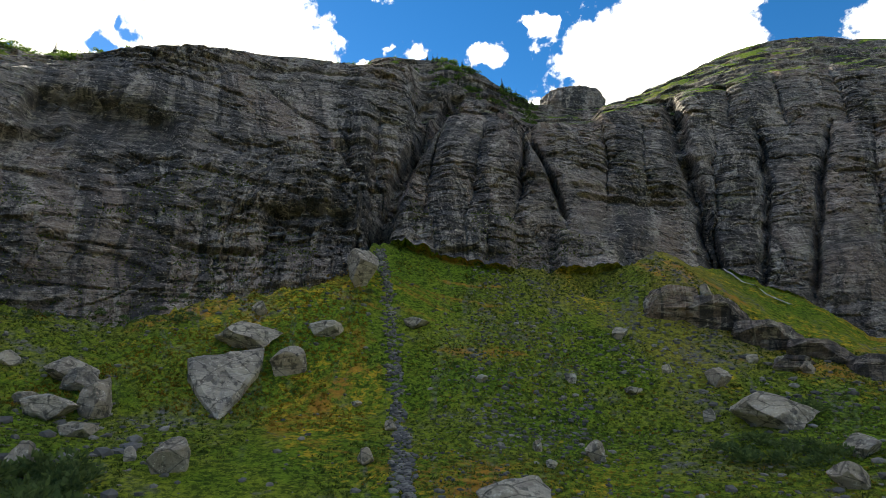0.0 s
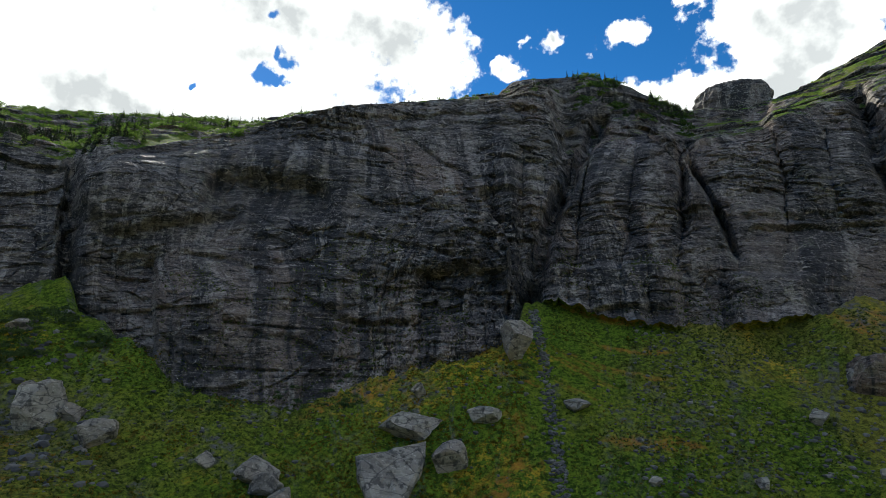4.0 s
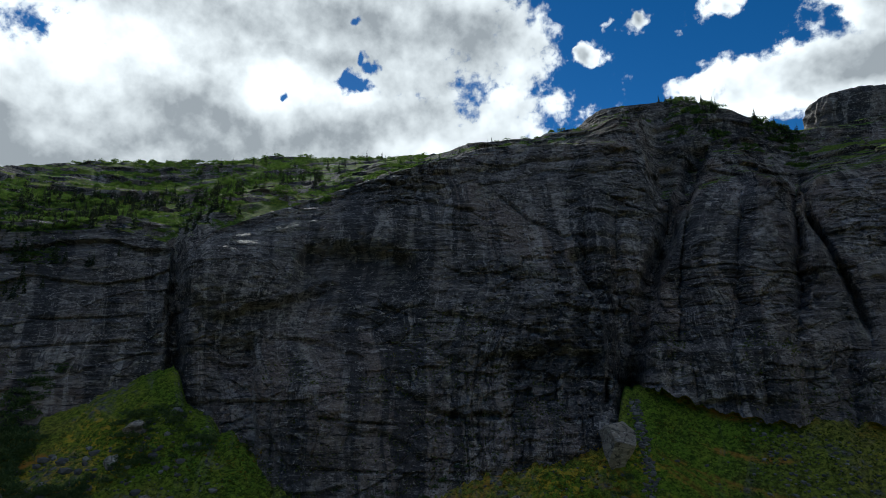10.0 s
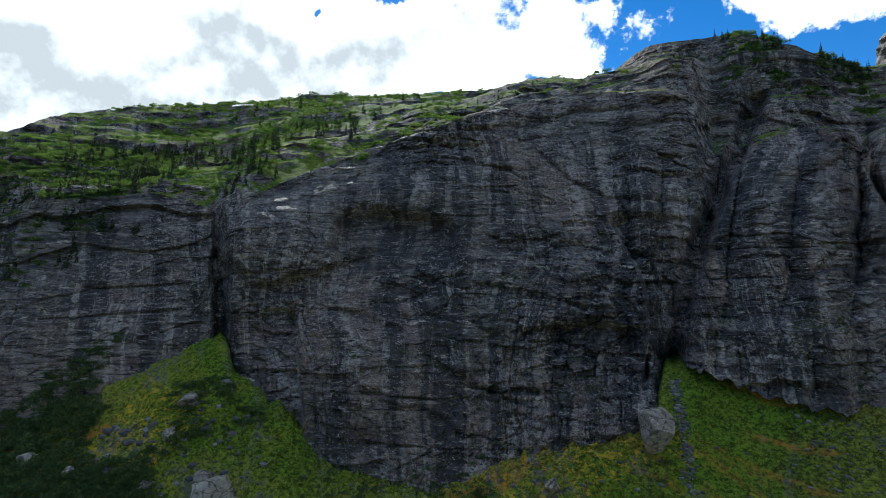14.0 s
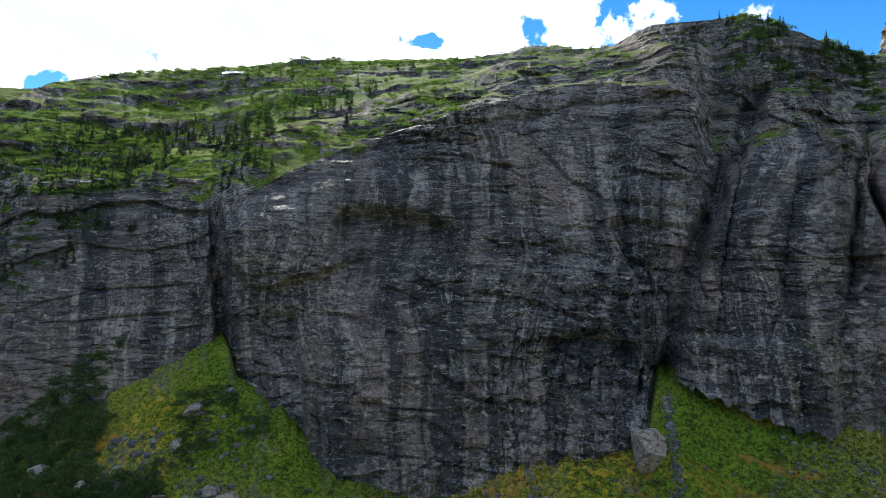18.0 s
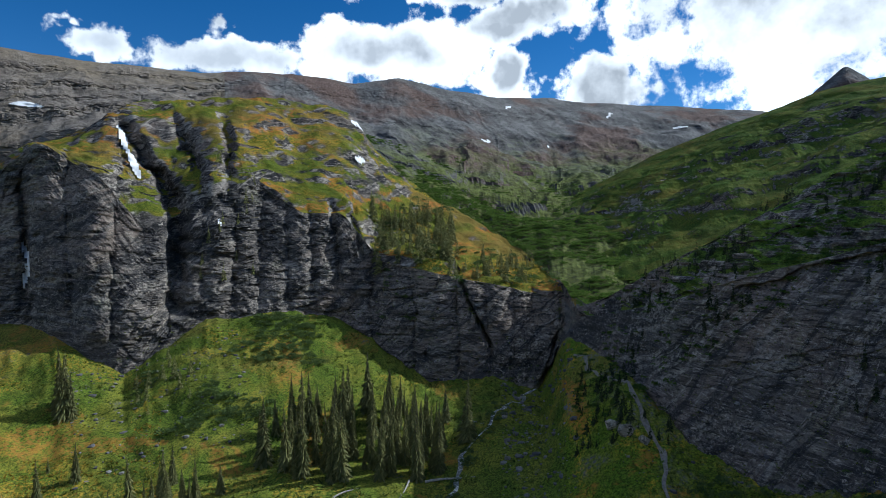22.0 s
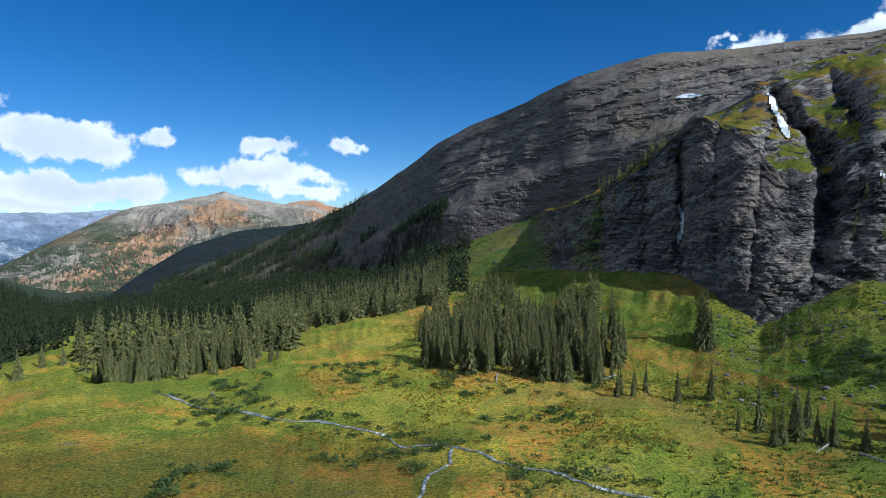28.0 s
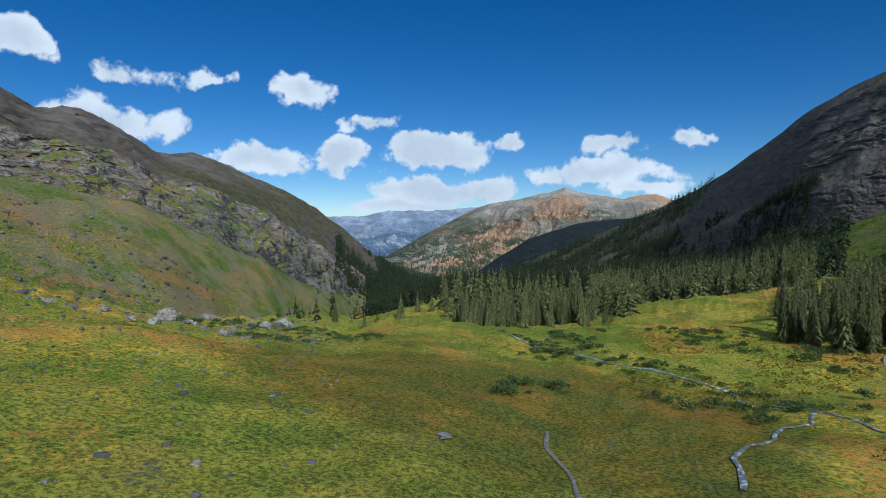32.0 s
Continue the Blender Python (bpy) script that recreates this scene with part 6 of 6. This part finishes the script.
for h0, h1, r0, r1, count, s0, s1, group in GROVES:
    for k in range(count):
        h, r = in_grove(h0, h1, r0, r1)
        spruce(h, r, rnd.uniform(s0, s1), group, "slender dark green spruce tree standing in the grass", rnd.randrange(5), rnd.uniform(0.66, 0.98))
for h, r, tall in ((202.0, 168, 8), (199.0, 175, 6), (205.5, 165, 5), (208.4, 170, 7), (217.0, 140, 3.4), (195.5, 160, 4), (200.5, 182, 7)):
    spruce(h, r, tall, "lone spruces", "small lone spruce on the open meadow", rnd.randrange(5), 1.2)


def arrays(shape):
    return np.array([q[:] for q in shape[1][0]]), np.array(shape[1][1])


LOW_CROWNS, LEAST_CROWNS = [arrays(t) for t in LOW], [arrays(t) for t in LEAST]


def woods(zones, label, name="far_woods", crowns=LOW_CROWNS, needles=NEEDLES):
    p, s = sown(zones, 0.15)
    tagged(strewn(name, crowns, p, s * RNG.uniform(1.0, 1.4, len(s)), s, needles), label, "forest", kind="stuff")


woods([(151.5, 168, 152, 175, 150, 6, 11, 40, -0.9), (166, 184, 198, 275, 620, 7, 12, 40, -0.5), (152, 164, 196, 214, 60, 7, 12, 40, -0.4), (180, 198, 160, 200, 130, 8, 15, 40, -0.5)], "spruce forest behind the meadow grove")
woods([(164, 206, 225, 420, 3000, 7, 14, 60, -0.4), (202, 209, 330, 640, 600, 6, 12, 40, -0.2), (203, 214, 165, 330, 160, 3, 8, 30, 0.0), (166, 205, 400, 800, 3000, 9, 17, 90, -0.8), (176, 205, 700, 1400, 1600, 13, 22, 90, -0.9)], "dense dark spruce forest filling the valley floor", "far_woods", LEAST_CROWNS, SHADED_NEEDLES)
woods([(108.5, 116.5, 160, 205, 130, 4, 9, 20, -0.4), (101, 109, 152, 175, 50, 3, 6, 20, -0.3), (127, 132, 165, 200, 30, 2, 5, 20, -0.4), (146, 152, 215, 262, 40, 4, 7, 30, -0.3), (132.5, 137, 128, 150, 20, 2, 5, 20, -0.5)], "spruce wood on the ledges above the gorge", "ledge_woods")
woods([(-8.8, -0.8, 102, 115, 200, 0.9, 2.7, 8, -0.3), (1, 9, 104, 112, 30, 1.2, 2.6, 10, -0.3), (36, 62, 84, 125, 230, 1.2, 3.2, 12, -0.1), (44, 97, 84, 118, 900, 1.2, 3.4, 9, 0.05), (8, 36, 96, 106, 26, 1.2, 2.6, 10, 0.0), (30, 48, 100, 150, 60, 1.5, 3.5, 15, 0.0)], "small wind-bent conifers along the cliff edge", "edge_trees", LOW_CROWNS, SHADED_NEEDLES)


# ---- shrubs ----
def bush_shape(seed, leaves=150):
    """A willow bush: an uneven heap of leaf sprays with gaps between them."""
    rnd2 = random.Random(seed)
    lobes = [(Vector((rnd2.uniform(-0.5, 0.5), rnd2.uniform(-0.5, 0.5), rnd2.uniform(0.25, 0.5))), rnd2.uniform(0.35, 0.6)) for _ in range(5)]
    v, f = [], []
    for _ in range(leaves):
        c, r = rnd2.choice(lobes)
        d = Vector((rnd2.gauss(0, 1), rnd2.gauss(0, 1), abs(rnd2.gauss(0, 1)))).normalized()
        p = c + d * r * rnd2.uniform(0.75, 1.05)
        s = Vector((rnd2.gauss(0, 1), rnd2.gauss(0, 1), rnd2.gauss(0, 0.5))).normalized() * rnd2.uniform(0.07, 0.14)
        u = (d + Vector((0, 0, 0.5))).normalized() * rnd2.uniform(0.1, 0.2)
        n = len(v)
        v += [p - s - u * 0.4, p + s - u * 0.4, p + u]
        f.append((n, n + 1, n + 2))
    return np.array([q[:] for q in v]), np.array(f)


BUSHES = [bush_shape(s, 110) for s in range(5)]


def thicket(zones, label, name="willow_thicket", material=None):
    p, s = sown(zones, 0.1)
    tagged(strewn(name, BUSHES, p, s, s * RNG.uniform(0.6, 0.95, len(s)), material or WILLOW), label, "shrubs", kind="stuff")


thicket([(31, 37, 24, 31, 40, 0.8, 1.5, 6, -1), (-32, -24, 34, 44, 50, 0.7, 1.3, 6, -0.3), (54, 78, 44, 76, 3600, 0.55, 1.3, 12, -0.75), (45, 53, 60, 71, 160, 0.6, 1.2, 9, -0.4), (8, 44, 50, 55, 120, 0.3, 0.8, 6, 0.0), (66, 84, 44, 76, 260, 0.5, 1.1, 8, 0.05), (72, 88, 70, 82, 60, 0.7, 1.3, 9, -0.1)], "dark green willow thicket on the talus")
thicket([(150, 192, 60, 132, 420, 0.8, 1.8, 12, 0.12), (125, 137, 118, 152, 520, 0.7, 1.7, 9, 0.3), (118, 127, 136, 158, 300, 0.7, 1.7, 9, 0.2), (203, 222, 100, 130, 120, 0.7, 1.4, 10, -0.1), (97, 116, 150, 240, 360, 0.9, 2.2, 16, -0.1)], "low grey-green willow scrub in the valley")
thicket([(-9, 2, 100, 116, 420, 0.5, 1.3, 8, -0.4), (26, 66, 84, 172, 2600, 0.45, 1.3, 14, -0.2), (44, 70, 84, 130, 1500, 0.4, 1.1, 10, -0.1), (66, 97, 94, 120, 900, 0.5, 1.2, 10, -0.3), (2, 36, 88, 112, 260, 0.35, 0.9, 8, 0.1), (12, 34, 106, 170, 260, 0.5, 1.2, 12, 0.0)], "bright green scrub on the plateau above the cliff", "scrub", SCRUB)


# ---- creek, trails, snow ----
def ribbon(name, course, width, material, label, category, up=0.12, wobble=0.35):
    """A narrow strip laid over the land along a line of (heading, distance)."""
    pts = []
    for (h0, r0), (h1, r1) in zip(course, course[1:]):
        n = max(4, int(math.hypot((h1 - h0) * 0.0175 * r0, r1 - r0) / 0.8))
        for k in range(n):
            pts.append((h0 + (h1 - h0) * k / n, r0 + (r1 - r0) * k / n))
    flat = [spot(h, r) for h, r in pts]
    for k, p in enumerate(flat):
        q = Vector((p.x * 0.16, p.y * 0.16, 2.0))
        p.x, p.y = p.x + 2.2 * wobble * noise.noise(q), p.y + 2.2 * wobble * noise.noise(q + Vector((9, 0, 0)))
    v, f = [], []
    for k, p in enumerate(flat):
        d = (flat[min(k + 1, len(flat) - 1)] - flat[max(k - 1, 0)])
        d = Vector((d.x, d.y, 0)).normalized()
        s = Vector((-d.y, d.x, 0)) * width * (0.5 + wobble * 0.6 * noise.noise(p * 0.35))
        for w in (-1.0, -0.5, 0.0, 0.5, 1.0):
            q = p + s * w
            h, r = math.degrees(math.atan2(-q.x, q.y)), math.hypot(q.x, q.y)
            v.append((q.x, q.y, land(h if h > -42 else h + 360, r) + up - 0.05 * abs(w)))
        if k:
            b = 5 * k
            f += [(b - 5 + c, b - 4 + c, b + 1 + c, b + c) for c in range(4)]
    return tagged(new(name, mesh_of(name, v, f, material, True)), label, category, kind="structure")


CREEK = [(191.5, 119), (190.3, 115), (187.8, 109), (184.0, 103), (181.5, 98), (179.6, 94.5), (175.2, 91.2), (170.4, 87.2), (167.4, 83.0), (164.4, 79.2), (161.0, 74.8), (157.5, 70.6), (152.9, 67.4), (146, 65), (138, 63), (130, 63), (121, 66), (113, 74), (109.5, 84), (107.5, 100), (104, 116), (100.5, 134)]
ribbon("creek", CREEK, 0.7, WATER, "narrow braided mountain creek with white riffles", "creek", 0.14, 0.8)
ribbon("cascade", [(-24.6, 84), (-25.8, 80), (-27.2, 77.5), (-28.8, 75.5), (-30.4, 74)], 0.5, WATER, "thin white cascade tumbling from the gully over rocks", "creek", 0.3, 0.6)
ribbon("creek", [(164.4, 78.5), (164.2, 73.7), (165.8, 69.9), (166.1, 64.0), (168.2, 59.2), (168.5, 54.0), (167.5, 46)], 0.42, WATER, "small side arm of the creek with white riffles", "creek", 0.16, 0.5)
ribbon("trail", [(185.5, 56), (185.3, 53), (184.7, 50), (183.2, 46.5), (181.2, 42.0), (180.0, 38.0), (178, 30)], 0.36, DIRT, "narrow trodden footpath through the meadow", "path", 0.1, 0.3)
ribbon("trail", [(96.8, 122), (95.8, 112), (94.1, 105), (91.8, 97), (90.3, 88), (89.2, 80), (88.7, 70), (88.5, 58)], 0.7, DIRT, "pale zigzag footpath climbing beside the rock wall", "path", 0.14, 0.5)


def draped(grids, test, lift, name, material, label, category):
    """A patch that lies on part of a land sheet: its faces inside test(heading, slope angle from the flight), raised."""
    x, y, z = grids
    head = np.degrees(np.arctan2(-x, y))
    head = np.where(head < -60, head + 360, head)
    tilt = np.degrees(np.arctan2(z - 26.0, np.hypot(x, y)))
    inside = test(head + 0.12 * grain(x * 0.15, y * 0.15, z * 0.15, 3), tilt + 0.12 * grain(x * 0.2, y * 0.2, z * 0.2, 4))
    keep = inside[:-1, :-1] & inside[1:, :-1] & inside[:-1, 1:] & inside[1:, 1:]
    n, m = x.shape
    i = (np.arange(n - 1)[:, None] * m + np.arange(m - 1)[None, :])[keep]
    mark = np.where(keep, np.arange(keep.size).reshape(keep.shape) + 1, 0)
    for _ in range(400):
        grown = np.pad(mark, 1)
        wider = np.where(keep, np.max([grown[1:-1, 1:-1], grown[:-2, 1:-1], grown[2:, 1:-1], grown[1:-1, :-2], grown[1:-1, 2:]], axis=0), 0)
        if (wider == mark).all():
            break
        mark = wider
    if keep.any():
        ids, counts = np.unique(mark[keep], return_counts=True)
        keep = mark == ids[np.argmax(counts)]
        i = (np.arange(n - 1)[:, None] * m + np.arange(m - 1)[None, :])[keep]
    if not len(i):
        return None
    quads = np.stack([i, i + m, i + m + 1, i + 1], -1)
    ids, flat = np.unique(quads, return_inverse=True)
    d = np.hypot(x, y)
    pull = 1 - lift / d
    pts = np.stack([(x * pull).ravel()[ids], (y * pull).ravel()[ids], (z + lift).ravel()[ids]], -1)
    return tagged(new(name, mesh_of(name, pts.tolist(), flat.reshape(-1, 4).tolist(), material, True)), label, category)


def streak(points, width):
    """Inside a band of the given half-width along a line of (heading, slope angle)."""
    def test(h, e):
        out = np.zeros(h.shape, bool)
        for (h0, e0), (h1, e1) in zip(points, points[1:]):
            dx, dy = h1 - h0, e1 - e0
            t = np.clip(((h - h0) * dx + (e - e0) * dy) / (dx * dx + dy * dy), 0, 1)
            out |= np.hypot(h - h0 - t * dx, e - e0 - t * dy) < width * (0.55 + 0.9 * t * (1 - t) * 2)
        return out
    return test


MAIN = (X, Y, Z)
for course, width, sheet_of in (
    ([(143.2, 9.9), (145.2, 9.9)], 0.22, "shoulder"), ([(147.9, 13.0), (147.8, 12.3)], 0.1, "shoulder"),
    ([(105.7, 8.5), (104.8, 8.2)], 0.22, "cirque"), ([(99.8, 7.6), (98.8, 7.7)], 0.18, "cirque"), ([(103.4, 11.3), (102.8, 11.3)], 0.16, "cirque"), ([(94.1, 9.9), (93.7, 10.5)], 0.2, "cirque"),
    ([(79.4, 9.4), (78.0, 9.5)], 0.18, "cirque"), ([(73.0, 10.8), (72.2, 10.8)], 0.22, "cirque"), ([(89.8, 8.8), (87.0, 8.8)], 0.15, "cirque"),
    ([(137.9, 9.0), (137.3, 7.2), (136.4, 5.2)], 0.36, "main"), ([(144.8, -0.2), (144.3, -1.7), (144.8, -3.8)], 0.25, "main"), ([(118.0, 7.5), (117.0, 6.9)], 0.35, "main"),
    ([(118.2, 10.4), (115.8, 9.2), (114.0, 8.1)], 0.36, "main"), ([(130.2, 2.0), (129.9, 1.2)], 0.2, "main"), ([(49.5, 16.7), (46.5, 17.1)], 0.16, "main"),
):
    draped(MAIN if sheet_of == "main" else SHEETS[sheet_of], streak(course, width), 0.35, "snow_patch", SNOW, "old white snow lying in a gully of the mountain", "snow")


# ---- scrub and trees on the far slopes ----
def on_sheet(key, h0, h1, f0, f1, count, s0, s1, patch, limit):
    x, y, z = SHEETS[key]
    n, m = x.shape
    head = np.degrees(np.arctan2(-x[0], y[0])) % 360
    cols = np.nonzero((head > h0) & (head < h1))[0]
    i, j = RNG.integers(int(f0 * n), int(f1 * n), count), RNG.choice(cols, count)
    p = np.stack([x[i, j], y[i, j], z[i, j] - 0.3], -1) + RNG.uniform(-0.6, 0.6, (count, 3)) * (1, 1, 0)
    bears = rough(p[:, 0], p[:, 1], p[:, 0] * 0, patch, 3, 77) > limit
    return p[bears], RNG.uniform(s0, s1, count)[bears]


p, s = on_sheet("cirque", 64, 118, 0.02, 0.5, 3800, 0.9, 2.6, 30, -0.1)
tagged(strewn("scrub", BUSHES, p, s, s * 0.6, SCRUB), "dark willow scrub on the terraces of the basin", "shrubs", kind="stuff")
p, s = on_sheet("cirque", 86, 112, 0.0, 0.3, 5000, 0.8, 2.2, 14, -0.6)
tagged(strewn("basin_scrub", BUSHES, p, s, s * 0.6, SCRUB), "dense willow scrub at the foot of the basin", "shrubs", kind="stuff")
p, s = on_sheet("cirque", 86, 110, 0.02, 0.25, 260, 1.6, 4.0, 16, -0.1)
tagged(strewn("basin_conifers", LEAST_CROWNS, p, s * 1.2, s, SHADED_NEEDLES), "small dark conifers at the foot of the basin", "trees", kind="stuff")
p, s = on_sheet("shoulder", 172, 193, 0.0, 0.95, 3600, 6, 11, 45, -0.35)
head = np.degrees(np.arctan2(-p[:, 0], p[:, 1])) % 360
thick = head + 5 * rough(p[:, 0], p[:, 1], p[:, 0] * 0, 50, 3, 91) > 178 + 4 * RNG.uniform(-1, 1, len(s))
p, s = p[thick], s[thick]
tagged(strewn("ridge_woods", LEAST_CROWNS, p, s * 1.2, s, SHADED_NEEDLES), "dark spruce forest over the low end of the mountain", "forest", kind="stuff")
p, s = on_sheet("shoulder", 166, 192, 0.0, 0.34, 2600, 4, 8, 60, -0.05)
tagged(strewn("mountain_woods", LEAST_CROWNS, p, s * 1.2, s, SHADED_NEEDLES), "dark spruce forest on the foot of the mountain", "forest", kind="stuff")

rows = []
for (h0, r0), (h1, r1) in zip(CREEK, CREEK[1:]):
    n = int(math.hypot((h1 - h0) * 0.0175 * r0, r1 - r0) / 0.9)
    for k in range(n):
        side = rnd.choice((-1, 1)) * rnd.uniform(1.2, 5.0)
        h, r = h0 + (h1 - h0) * k / n + rnd.uniform(-0.4, 0.4), r0 + (r1 - r0) * k / n + side
        if noise.noise(Vector((h * 0.25, r * 0.1, 0))) > -0.15:
            v, f = rnd.choice(BUSHES)
            s = rnd.uniform(0.6, 1.5)
            rows.append((v, f, Matrix.Translation(spot(h, r, -0.1)) @ pose(0, 0, 0, 0, 0, rnd.uniform(0, 360)) @ Matrix.Diagonal((s, s, s * 0.7, 1))))
tagged(joined("creek_willows", rows, WILLOW), "low willows lining the banks of the creek", "shrubs", kind="stuff")
